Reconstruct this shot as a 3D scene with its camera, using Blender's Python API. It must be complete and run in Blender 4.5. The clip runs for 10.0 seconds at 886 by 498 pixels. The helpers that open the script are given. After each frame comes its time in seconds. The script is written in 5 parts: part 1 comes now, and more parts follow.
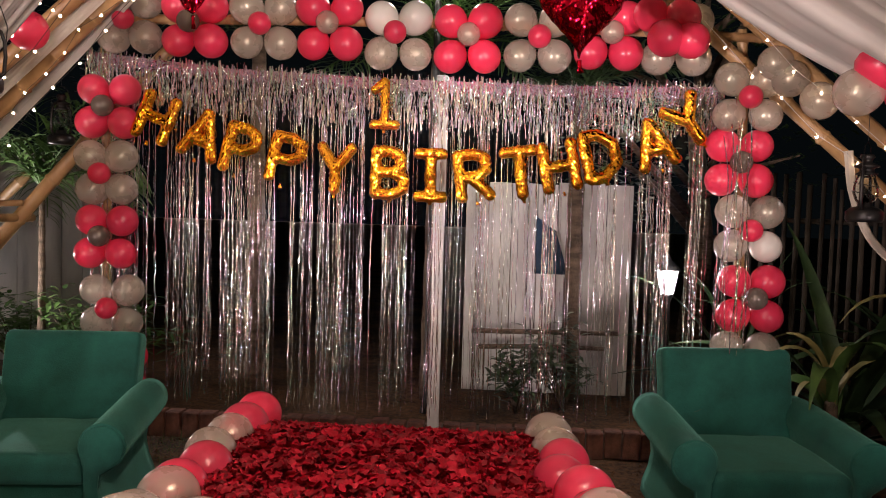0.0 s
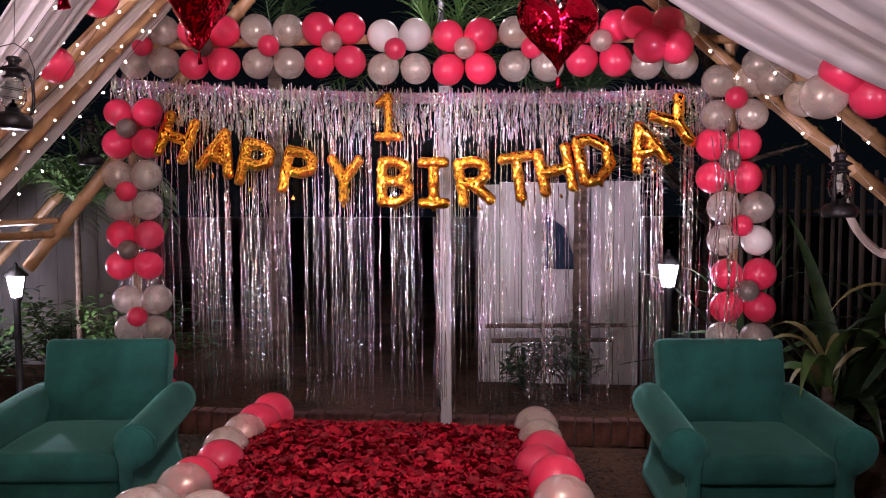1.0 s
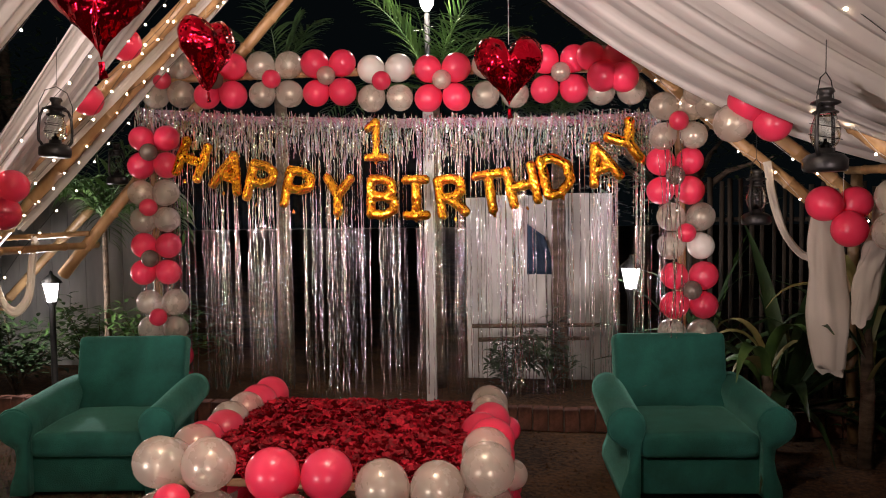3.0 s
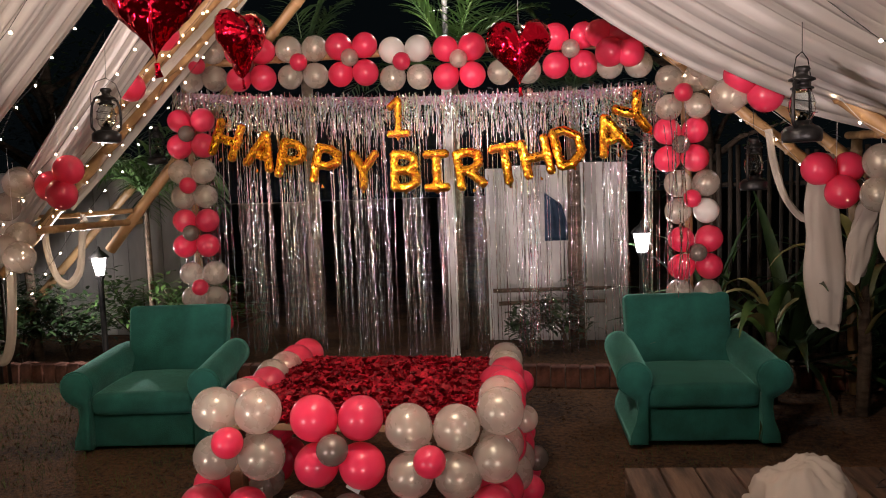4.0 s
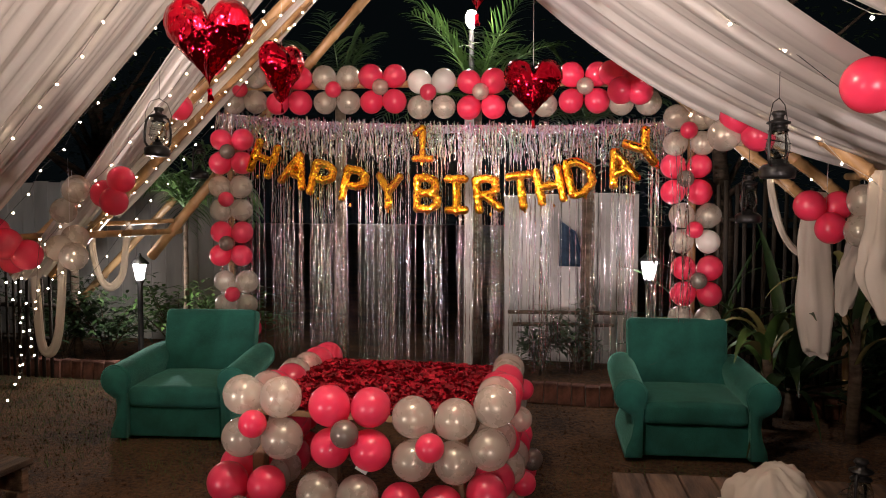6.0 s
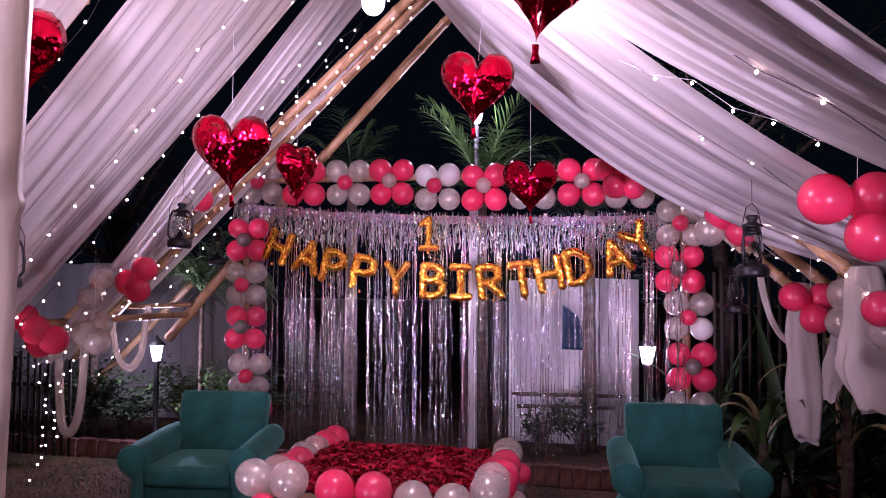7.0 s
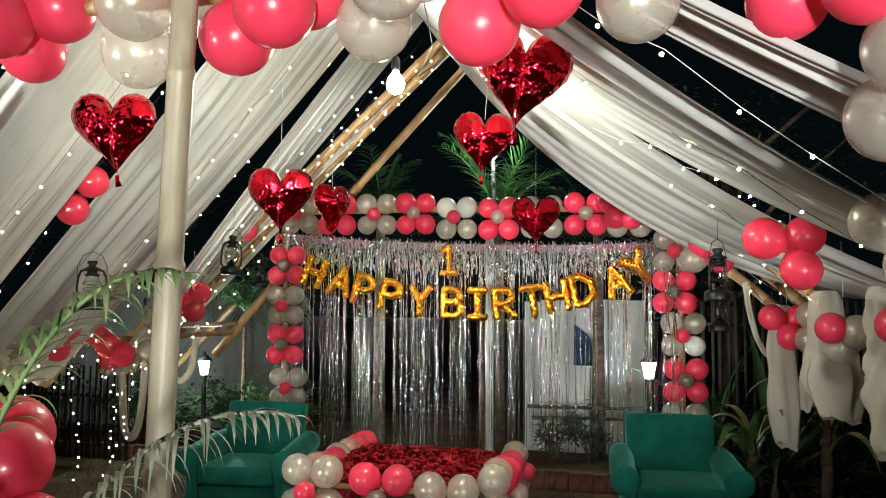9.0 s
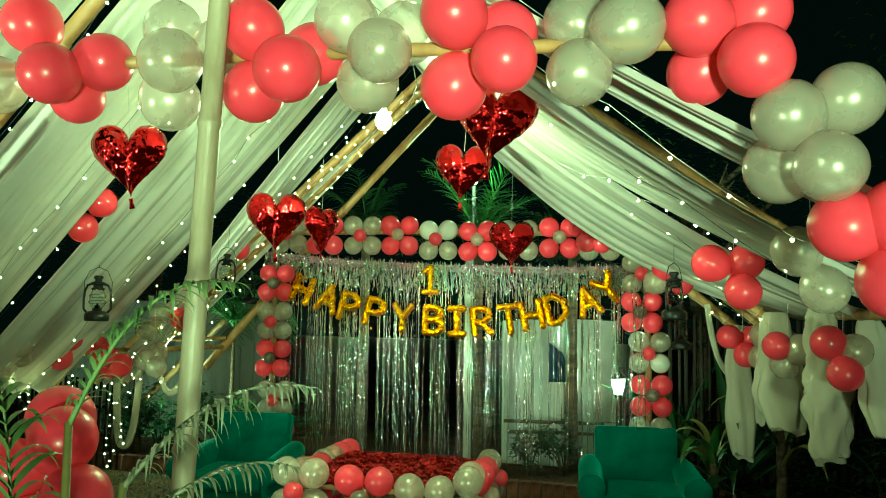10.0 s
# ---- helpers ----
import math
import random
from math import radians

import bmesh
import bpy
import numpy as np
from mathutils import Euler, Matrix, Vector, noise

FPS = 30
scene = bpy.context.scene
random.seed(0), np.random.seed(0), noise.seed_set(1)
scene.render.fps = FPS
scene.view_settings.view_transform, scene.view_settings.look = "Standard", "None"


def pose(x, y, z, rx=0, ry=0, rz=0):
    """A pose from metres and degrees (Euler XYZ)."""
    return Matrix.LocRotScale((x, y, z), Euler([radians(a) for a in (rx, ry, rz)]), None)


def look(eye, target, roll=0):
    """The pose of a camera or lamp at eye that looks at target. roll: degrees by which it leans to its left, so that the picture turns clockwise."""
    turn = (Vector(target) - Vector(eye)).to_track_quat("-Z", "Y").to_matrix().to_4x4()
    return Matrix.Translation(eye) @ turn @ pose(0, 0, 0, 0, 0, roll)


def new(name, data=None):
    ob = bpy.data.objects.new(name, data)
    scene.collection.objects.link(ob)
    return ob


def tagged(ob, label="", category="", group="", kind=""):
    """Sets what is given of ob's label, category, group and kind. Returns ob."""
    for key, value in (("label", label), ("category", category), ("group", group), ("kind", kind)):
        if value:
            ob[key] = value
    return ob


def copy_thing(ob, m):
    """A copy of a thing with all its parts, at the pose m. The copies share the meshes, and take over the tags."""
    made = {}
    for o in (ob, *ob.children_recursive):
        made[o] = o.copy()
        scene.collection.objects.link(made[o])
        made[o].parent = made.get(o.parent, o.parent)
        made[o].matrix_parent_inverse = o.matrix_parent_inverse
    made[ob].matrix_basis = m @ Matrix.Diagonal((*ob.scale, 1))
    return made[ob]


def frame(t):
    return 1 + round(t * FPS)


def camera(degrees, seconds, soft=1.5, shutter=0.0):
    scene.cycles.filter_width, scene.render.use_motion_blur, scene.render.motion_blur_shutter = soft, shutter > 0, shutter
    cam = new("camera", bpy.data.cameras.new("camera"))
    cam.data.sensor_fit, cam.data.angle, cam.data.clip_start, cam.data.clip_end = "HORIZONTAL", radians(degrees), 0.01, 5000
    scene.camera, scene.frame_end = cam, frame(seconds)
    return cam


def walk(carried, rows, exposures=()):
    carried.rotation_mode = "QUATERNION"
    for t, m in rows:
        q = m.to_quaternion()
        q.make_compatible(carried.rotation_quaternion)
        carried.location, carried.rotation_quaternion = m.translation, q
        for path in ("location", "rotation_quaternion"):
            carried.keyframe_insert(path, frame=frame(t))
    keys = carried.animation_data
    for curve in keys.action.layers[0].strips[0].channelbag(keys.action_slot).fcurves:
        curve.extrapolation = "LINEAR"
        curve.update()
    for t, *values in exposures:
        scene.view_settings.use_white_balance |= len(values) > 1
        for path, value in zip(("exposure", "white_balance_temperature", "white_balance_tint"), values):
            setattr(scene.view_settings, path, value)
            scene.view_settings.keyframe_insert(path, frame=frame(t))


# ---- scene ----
cam = camera(57.0, 10.0, soft=1.0)
PATH = [
    (0, (0.63, -0.161, 1.556), (0.48, 1.83, 1.451), 1.7),
    (0.5, (0.697, -0.236, 1.59), (0.486, 1.75, 1.476), 0.4),
    (1, (0.835, -0.401, 1.651), (0.597, 1.581, 1.52), -0.3),
    (1.5, (0.913, -0.604, 1.664), (0.675, 1.377, 1.529), -0.4),
    (2, (0.979, -0.761, 1.666), (0.735, 1.22, 1.535), -0.4),
    (3.3, (1.21, -1.108, 1.665), (0.893, 0.864, 1.564), -1.1),
    (3.5, (1.233, -1.175, 1.687), (0.893, 0.793, 1.578), -1.4),
    (4, (1.259, -1.382, 1.689), (0.91, 0.579, 1.51), -2.1),
    (4.5, (1.274, -1.507, 1.671), (0.885, 0.438, 1.409), -2.5),
    (5, (1.319, -1.564, 1.642), (0.921, 0.374, 1.343), -2.1),
    (5.5, (1.355, -1.635, 1.646), (0.968, 0.314, 1.417), -0.9),
    (6, (1.418, -1.769, 1.652), (1.001, 0.184, 1.542), 0.2),
    (6.2, (1.445, -1.83, 1.658), (1.012, 0.122, 1.596), 0.5),
    (7.3, (1.57, -2.144, 1.77), (1.122, -0.197, 1.855), 0.4),
    (7.5, (1.588, -2.218, 1.764), (1.155, -0.267, 1.842), 0.3),
    (8, (1.658, -2.412, 1.768), (1.237, -0.458, 1.84), 0.3),
    (8.5, (1.734, -2.565, 1.76), (1.271, -0.621, 1.841), 0.6),
    (9, (1.805, -2.763, 1.784), (1.287, -0.835, 1.901), 0.4),
    (9.5, (1.853, -2.94, 1.786), (1.33, -1.015, 1.927), 0.3),
    (10, (1.93, -3.175, 1.756), (1.451, -1.24, 1.924), 1.1),
]
EXPOSURES = [
    (0.0, 0.15, 6500, 22), (0.5, 0.15, 6450, 24), (1.0, 0.15, 5700, 40), (1.5, 0.15, 5900, 32), (2.0, 0.15, 6350, 22), (3.3, 0.15, 6350, 20), (6.2, 0.15, 6400, 18),
    (7.2, 0.0, 5150, 72), (7.6, 0.0, 5250, 70), (8.0, 0.0, 5550, 62), (8.2, 0.0, 5300, 68), (8.5, 0.0, 4980, 78), (8.75, 0.05, 5200, 30), (9.0, 0.28, 5400, -12), (9.3, 0.28, 5400, -4), (9.5, 0.28, 5500, 4),
    (9.7, 0.28, 7600, 10), (9.85, 0.28, 7900, -8), (10.0, 0.28, 6300, -92),
]
walk(cam, [(t, look(eye, target, roll)) for t, eye, target, roll in PATH], EXPOSURES)

# ---- light ----
world = bpy.data.worlds.new("night")
scene.world = world
world.use_nodes = True
world.node_tree.nodes["Background"].inputs[0].default_value = (0.010, 0.016, 0.018, 1)
world.node_tree.nodes["Background"].inputs[1].default_value = 0.14


def lamp(name, kind, m, watts, colour, size=0.05, beam=None):
    data = bpy.data.lights.new(name, kind)
    data.energy, data.color = watts, colour
    if kind == "AREA":
        data.size = size
        if beam:
            data.spread = radians(beam)
    else:
        data.shadow_soft_size = size
    ob = new(name, data)
    ob.matrix_world = m
    return ob


BULB = (0.62, 0.78, 2.78)
lamp("bulb_light", "POINT", pose(BULB[0], BULB[1], BULB[2] - 0.12), 92, (1.0, 0.84, 0.64), 0.03)
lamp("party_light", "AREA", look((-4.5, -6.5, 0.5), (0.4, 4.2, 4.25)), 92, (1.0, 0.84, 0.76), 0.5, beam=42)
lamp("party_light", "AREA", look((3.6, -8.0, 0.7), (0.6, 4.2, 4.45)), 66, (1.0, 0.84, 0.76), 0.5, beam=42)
lamp("garden_light", "POINT", pose(0.12, 5.30, 3.34), 28, (1.0, 0.95, 0.85), 0.05)
lamp("garden_light", "POINT", pose(-2.93, 4.93, 1.06), 44, (1.0, 0.95, 0.88), 0.04)
lamp("garden_light", "POINT", pose(1.68, 5.03, 1.16), 12, (1.0, 0.95, 0.88), 0.04)

# ---- materials ----


def nodes(name):
    m = bpy.data.materials.new(name)
    m.use_nodes = True
    n = m.node_tree.nodes
    return m, n, m.node_tree.links, n["Principled BSDF"]


def noise_tex(n, l, scale, detail=4.0, coords="Object", rough=0.55, stretch=(1, 1, 1)):
    c = n.new("ShaderNodeTexCoord")
    mp = n.new("ShaderNodeMapping")
    mp.inputs["Scale"].default_value = stretch
    l.new(c.outputs[coords], mp.inputs[0])
    t = n.new("ShaderNodeTexNoise")
    t.inputs["Scale"].default_value, t.inputs["Detail"].default_value, t.inputs["Roughness"].default_value = scale, detail, rough
    l.new(mp.outputs[0], t.inputs["Vector"])
    return t


def ramp(n, l, fac, stops):
    r = n.new("ShaderNodeValToRGB")
    e = r.color_ramp.elements
    while len(e) < len(stops):
        e.new(0.5)
    for k, (p, c) in zip(e, stops):
        k.position, k.color = p, (*c, 1)
    l.new(fac, r.inputs[0])
    return r


def bump(n, l, b, height, strength, distance=0.01):
    bp = n.new("ShaderNodeBump")
    bp.inputs["Strength"].default_value, bp.inputs["Distance"].default_value = strength, distance
    l.new(height, bp.inputs["Height"])
    l.new(bp.outputs[0], b.inputs["Normal"])
    return bp


def surface(name, a, b_col, scale, rough, bump_s=0.2, fine=None, metal=0.0, stretch=(1, 1, 1), coords="Object", spread=(0.35, 0.65), dist=0.01):
    """A two-scale surface: colour between a and b_col by noise, roughness and relief by a finer one."""
    m, n, l, b = nodes(name)
    t = noise_tex(n, l, scale, 5, coords, stretch=stretch)
    r = ramp(n, l, t.outputs["Fac"], [(spread[0], a), (spread[1], b_col)])
    l.new(r.outputs[0], b.inputs["Base Color"])
    f = noise_tex(n, l, fine or scale * 9, 6, coords, stretch=stretch)
    mr = n.new("ShaderNodeMapRange")
    mr.inputs["To Min"].default_value, mr.inputs["To Max"].default_value = max(0.03, rough - 0.12), min(1, rough + 0.12)
    l.new(f.outputs["Fac"], mr.inputs["Value"])
    l.new(mr.outputs[0], b.inputs["Roughness"])
    b.inputs["Metallic"].default_value = metal
    if bump_s:
        bump(n, l, b, f.outputs["Fac"], bump_s, dist)
    return m


def grainy(name, dark, pale, big, fine, rough, bump_s, dist, low=0.41, high=0.59):
    """Colour by a broad and a fine noise together, with relief from the fine one."""
    m, n, l, b = nodes(name)
    t = noise_tex(n, l, big, 4)
    g = noise_tex(n, l, fine, 6, rough=0.72)
    half = n.new("ShaderNodeMath")
    half.operation = "MULTIPLY"
    half.inputs[1].default_value = 0.6
    l.new(g.outputs["Fac"], half.inputs[0])
    mx = n.new("ShaderNodeMath")
    mx.operation = "MULTIPLY_ADD"
    mx.inputs[1].default_value = 0.4
    l.new(t.outputs["Fac"], mx.inputs[0])
    l.new(half.outputs[0], mx.inputs[2])
    r = ramp(n, l, mx.outputs[0], [(low, dark), (high, pale)])
    l.new(r.outputs[0], b.inputs["Base Color"])
    b.inputs["Roughness"].default_value = rough
    bump(n, l, b, g.outputs["Fac"], bump_s, dist)
    return m


def latex(name, colour, rough, pearl=0.0, clear=0.0, film=0):
    """Balloon rubber: slightly uneven colour from balloon to balloon, glossy coat, a little light let through."""
    m, n, l, b = nodes(name)
    info = n.new("ShaderNodeObjectInfo")
    hsv = n.new("ShaderNodeHueSaturation")
    hsv.inputs["Color"].default_value = (*colour, 1)
    mr = n.new("ShaderNodeMapRange")
    mr.inputs["To Min"].default_value, mr.inputs["To Max"].default_value = 0.86, 1.1
    l.new(info.outputs["Random"], mr.inputs["Value"])
    l.new(mr.outputs[0], hsv.inputs["Value"])
    l.new(hsv.outputs[0], b.inputs["Base Color"])
    t = noise_tex(n, l, 14, 3)
    mr2 = n.new("ShaderNodeMapRange")
    mr2.inputs["To Min"].default_value, mr2.inputs["To Max"].default_value = rough - 0.06, rough + 0.06
    l.new(t.outputs["Fac"], mr2.inputs["Value"])
    l.new(mr2.outputs[0], b.inputs["Roughness"])
    b.inputs["Subsurface Weight"].default_value = 0.2
    b.inputs["Subsurface Radius"].default_value = (0.05, 0.03, 0.03)
    b.inputs["Metallic"].default_value = pearl
    b.inputs["Coat Weight"].default_value, b.inputs["Coat Roughness"].default_value = 0.8, 0.05
    tr = n.new("ShaderNodeBsdfTranslucent")
    l.new(hsv.outputs[0], tr.inputs[0])
    mix = n.new("ShaderNodeMixShader")
    mix.inputs[0].default_value = 0.3
    l.new(b.outputs[0], mix.inputs[1])
    l.new(tr.outputs[0], mix.inputs[2])
    see = n.new("ShaderNodeBsdfTransparent")
    thin = n.new("ShaderNodeMixShader")
    thin.inputs[0].default_value = clear
    l.new(mix.outputs[0], thin.inputs[1])
    l.new(see.outputs[0], thin.inputs[2])
    l.new(thin.outputs[0], n["Material Output"].inputs[0])
    if film:
        b.inputs["Thin Film Thickness"].default_value = film
    return m


M_PINK = latex("pink_latex", (0.90, 0.058, 0.135), 0.3, clear=0.1)
M_PEARL = latex("pearl_latex", (0.70, 0.62, 0.53), 0.28, pearl=0.3, clear=0.46, film=420)
M_GREY = latex("grey_latex", (0.25, 0.21, 0.18), 0.26, pearl=0.32, clear=0.1)
M_WHITE = latex("white_latex", (0.82, 0.79, 0.74), 0.3)


def foil(name, colour, rough, scale, strength, dist, hue=0.0, detail=5, cells=1.0):
    m, n, l, b = nodes(name)
    b.inputs["Base Color"].default_value = (*colour, 1)
    b.inputs["Metallic"].default_value, b.inputs["Roughness"].default_value = 1.0, rough
    if hue:
        g = n.new("ShaderNodeNewGeometry")
        play = noise_tex(n, l, 26, 3, rough=0.8, stretch=(1, 1, 0.5))
        add = n.new("ShaderNodeMath")
        add.operation = "MULTIPLY_ADD"
        add.inputs[1].default_value = 1.0
        l.new(g.outputs["Random Per Island"], add.inputs[0])
        l.new(play.outputs["Fac"], add.inputs[2])
        c = n.new("ShaderNodeCombineColor")
        c.mode = "HSV"
        turn = n.new("ShaderNodeMath")
        turn.operation = "FRACT"
        l.new(add.outputs[0], turn.inputs[0])
        l.new(turn.outputs[0], c.inputs[0])
        c.inputs[1].default_value, c.inputs[2].default_value = hue, 0.86
        l.new(c.outputs[0], b.inputs["Base Color"])
    t = noise_tex(n, l, scale, detail, rough=0.6)
    v = n.new("ShaderNodeTexVoronoi")
    v.feature = "SMOOTH_F1"
    v.inputs["Scale"].default_value = scale * 1.7
    mix = n.new("ShaderNodeMath")
    mix.operation = "MULTIPLY_ADD"
    l.new(v.outputs["Distance"], mix.inputs[0])
    mix.inputs[1].default_value = cells
    l.new(t.outputs["Fac"], mix.inputs[2])
    if strength:
        bump(n, l, b, mix.outputs[0], strength, dist)
    return m


M_GOLD = foil("gold_foil", (0.93, 0.41, 0.022), 0.12, 10, 0.3, 0.012)
M_RED_FOIL = foil("red_foil", (0.66, 0.008, 0.028), 0.12, 1.9, 0.6, 0.06, detail=3, cells=1.0)
M_SILVER = foil("silver_foil", (0.78, 0.77, 0.78), 0.10, 80, 0.6, 0.004, hue=0.22)
M_SOIL = grainy("soil", (0.022, 0.010, 0.004), (0.150, 0.072, 0.026), 1.7, 34, 0.95, 1.0, 0.03)
M_GRASS = surface("grass", (0.03, 0.06, 0.014), (0.10, 0.14, 0.038), 3, 0.8, 0)
M_VELVET = None
M_BAMBOO = surface("bamboo", (0.22, 0.115, 0.045), (0.46, 0.28, 0.125), 5, 0.42, 0.15, fine=60, stretch=(1, 1, 0.15))
M_BAMBOO_PALE = surface("pale_bamboo", (0.30, 0.235, 0.15), (0.56, 0.48, 0.35), 7, 0.45, 0.25, fine=60, stretch=(1, 1, 0.3))
M_BAMBOO_DARK = surface("dark_bamboo", (0.13, 0.075, 0.032), (0.25, 0.155, 0.07), 6, 0.5, 0.2, fine=60, stretch=(1, 1, 0.15))
M_PLANK = surface("plank", (0.030, 0.017, 0.010), (0.17, 0.10, 0.058), 5.5, 0.75, 0.8, fine=34, stretch=(3, 0.35, 3))
M_TABLE = surface("table_wood", (0.14, 0.08, 0.04), (0.27, 0.165, 0.085), 4, 0.6, 0.3, fine=40, stretch=(0.3, 3, 3))
M_BRICK = surface("brick", (0.06, 0.026, 0.019), (0.20, 0.082, 0.052), 9, 0.9, 0.7, fine=55)
M_MORTAR = surface("mortar", (0.09, 0.07, 0.055), (0.18, 0.15, 0.12), 9, 0.95, 0.6)
M_WHITEWALL = surface("white_board", (0.34, 0.33, 0.31), (0.60, 0.59, 0.56), 2.2, 0.75, 0.25, fine=24, stretch=(1, 1, 0.25))
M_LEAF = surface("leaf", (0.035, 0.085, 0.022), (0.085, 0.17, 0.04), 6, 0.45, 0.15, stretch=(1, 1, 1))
# deep green; also puts night shade into the colour of unlit foliage
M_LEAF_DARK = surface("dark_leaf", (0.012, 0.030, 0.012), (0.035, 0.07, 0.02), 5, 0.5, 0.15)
M_LEAF_DRY = surface("dry_leaf", (0.12, 0.12, 0.035), (0.24, 0.20, 0.07), 5, 0.6, 0.2)
M_LEAF_PALE = surface("pale_leaf", (0.12, 0.19, 0.06), (0.27, 0.34, 0.13), 6, 0.45, 0.15)
M_TRUNK = surface("trunk", (0.06, 0.042, 0.028), (0.15, 0.105, 0.07), 9, 0.9, 0.8, stretch=(1, 1, 3))
M_BLACK = surface("black_metal", (0.010, 0.010, 0.011), (0.03, 0.028, 0.026), 12, 0.38, 0.1, metal=0.6)
M_CORD = surface("cord", (0.012, 0.012, 0.012), (0.025, 0.025, 0.025), 20, 0.6, 0)
M_THREAD = surface("thread", (0.5, 0.5, 0.5), (0.65, 0.65, 0.65), 30, 0.5, 0)
M_BLUE = surface("blue_cloth", (0.010, 0.028, 0.055), (0.022, 0.05, 0.09), 8, 0.9, 0.3)
M_PETAL = None


def velvet():
    m, n, l, b = nodes("green_velvet")
    t = noise_tex(n, l, 5, 3)
    g = noise_tex(n, l, 75, 5, rough=0.75)
    mx = n.new("ShaderNodeMath")
    mx.operation = "MULTIPLY_ADD"
    l.new(t.outputs["Fac"], mx.inputs[0])
    mx.inputs[1].default_value = 0.75
    half = n.new("ShaderNodeMath")
    half.operation = "MULTIPLY"
    l.new(g.outputs["Fac"], half.inputs[0])
    half.inputs[1].default_value = 0.25
    l.new(half.outputs[0], mx.inputs[2])
    r = ramp(n, l, mx.outputs[0], [(0.22, (0.003, 0.048, 0.038)), (0.78, (0.016, 0.180, 0.142))])
    l.new(r.outputs[0], b.inputs["Base Color"])
    b.inputs["Roughness"].default_value = 0.9
    b.inputs["Sheen Weight"].default_value, b.inputs["Sheen Roughness"].default_value = 0.7, 0.35
    b.inputs["Sheen Tint"].default_value = (0.25, 0.75, 0.62, 1)
    f = noise_tex(n, l, 140, 3)
    bump(n, l, b, f.outputs["Fac"], 0.5, 0.006)
    return m


def fabric(name, colour, through_part):
    m, n, l, b = nodes(name)
    t = noise_tex(n, l, 3.0, 4)
    r = ramp(n, l, t.outputs["Fac"], [(0.3, tuple(c * 0.88 for c in colour)), (0.7, colour)])
    l.new(r.outputs[0], b.inputs["Base Color"])
    b.inputs["Roughness"].default_value = 0.85
    tr = n.new("ShaderNodeBsdfTranslucent")
    l.new(r.outputs[0], tr.inputs[0])
    mix = n.new("ShaderNodeMixShader")
    mix.inputs[0].default_value = through_part
    l.new(b.outputs[0], mix.inputs[1])
    l.new(tr.outputs[0], mix.inputs[2])
    l.new(mix.outputs[0], n["Material Output"].inputs[0])
    f = noise_tex(n, l, 220, 2)
    bump(n, l, b, f.outputs["Fac"], 0.12, 0.002)
    return m


def petal_mat():
    m, n, l, b = nodes("rose_petal")
    g = n.new("ShaderNodeNewGeometry")
    r = ramp(n, l, g.outputs["Random Per Island"], [(0.0, (0.13, 0.001, 0.004)), (0.6, (0.31, 0.002, 0.011)), (1.0, (0.50, 0.008, 0.025))])
    l.new(r.outputs[0], b.inputs["Base Color"])
    b.inputs["Roughness"].default_value = 0.6
    b.inputs["Specular IOR Level"].default_value = 0.25
    return m


def glow(name, colour, strength):
    m, n, l, b = nodes(name)
    b.inputs["Base Color"].default_value = (*colour, 1)
    b.inputs["Emission Color"].default_value = (*colour, 1)
    b.inputs["Emission Strength"].default_value = strength
    return m


def glass_mat():
    m, n, l, b = nodes("lantern_glass")
    b.inputs["Base Color"].default_value = (0.9, 0.95, 0.94, 1)
    b.inputs["Roughness"].default_value = 0.06
    b.inputs["Transmission Weight"].default_value = 1.0
    b.inputs["IOR"].default_value = 1.3
    return m


M_VELVET = velvet()
M_PETAL = petal_mat()
M_DRAPE = fabric("white_voile", (0.79, 0.75, 0.71), 0.38)
M_TULLE = fabric("cream_tulle", (0.64, 0.58, 0.50), 0.3)
M_LED = glow("led_glow", (1.0, 0.76, 0.46), 40)
M_BULB = glow("bulb_glow", (1.0, 0.86, 0.62), 90)
M_LAMP = glow("lamp_glow", (1.0, 0.97, 0.92), 14)
M_GLASS = glass_mat()

# ---- mesh helpers ----


def mesh_of(name, bm, material, smooth=True):
    me = bpy.data.meshes.new(name)
    bm.to_mesh(me)
    bm.free()
    for p in me.polygons:
        p.use_smooth = smooth
    for mt in material if isinstance(material, (list, tuple)) else [material]:
        me.materials.append(mt)
    return me


def part(name, bm, material, parent=None, label="", smooth=True, m=None):
    me = bm if isinstance(bm, bpy.types.Mesh) else mesh_of(name, bm, material, smooth)
    ob = new(name, me)
    if parent:
        ob.parent = parent
    if m:
        ob.matrix_basis = m
    if label:
        tagged(ob, label)
    return ob


def thing(name, m, label, category, group="", kind=""):
    ob = new(name)
    ob.empty_display_size = 0.05
    ob.matrix_basis = m
    return tagged(ob, label, category, group, kind)


def box(bm, lo, hi, bevel=0.0, seg=1, m=None):
    mid = [(a + b) / 2 for a, b in zip(lo, hi)]
    size = [b - a for a, b in zip(lo, hi)]
    mat = Matrix.LocRotScale(mid, None, size)
    r = bmesh.ops.create_cube(bm, size=1, matrix=(m @ mat) if m else mat)
    if bevel:
        edges = list({e for v in r["verts"] for e in v.link_edges})
        bmesh.ops.bevel(bm, geom=edges, offset=bevel, segments=seg, affect="EDGES", profile=0.6)


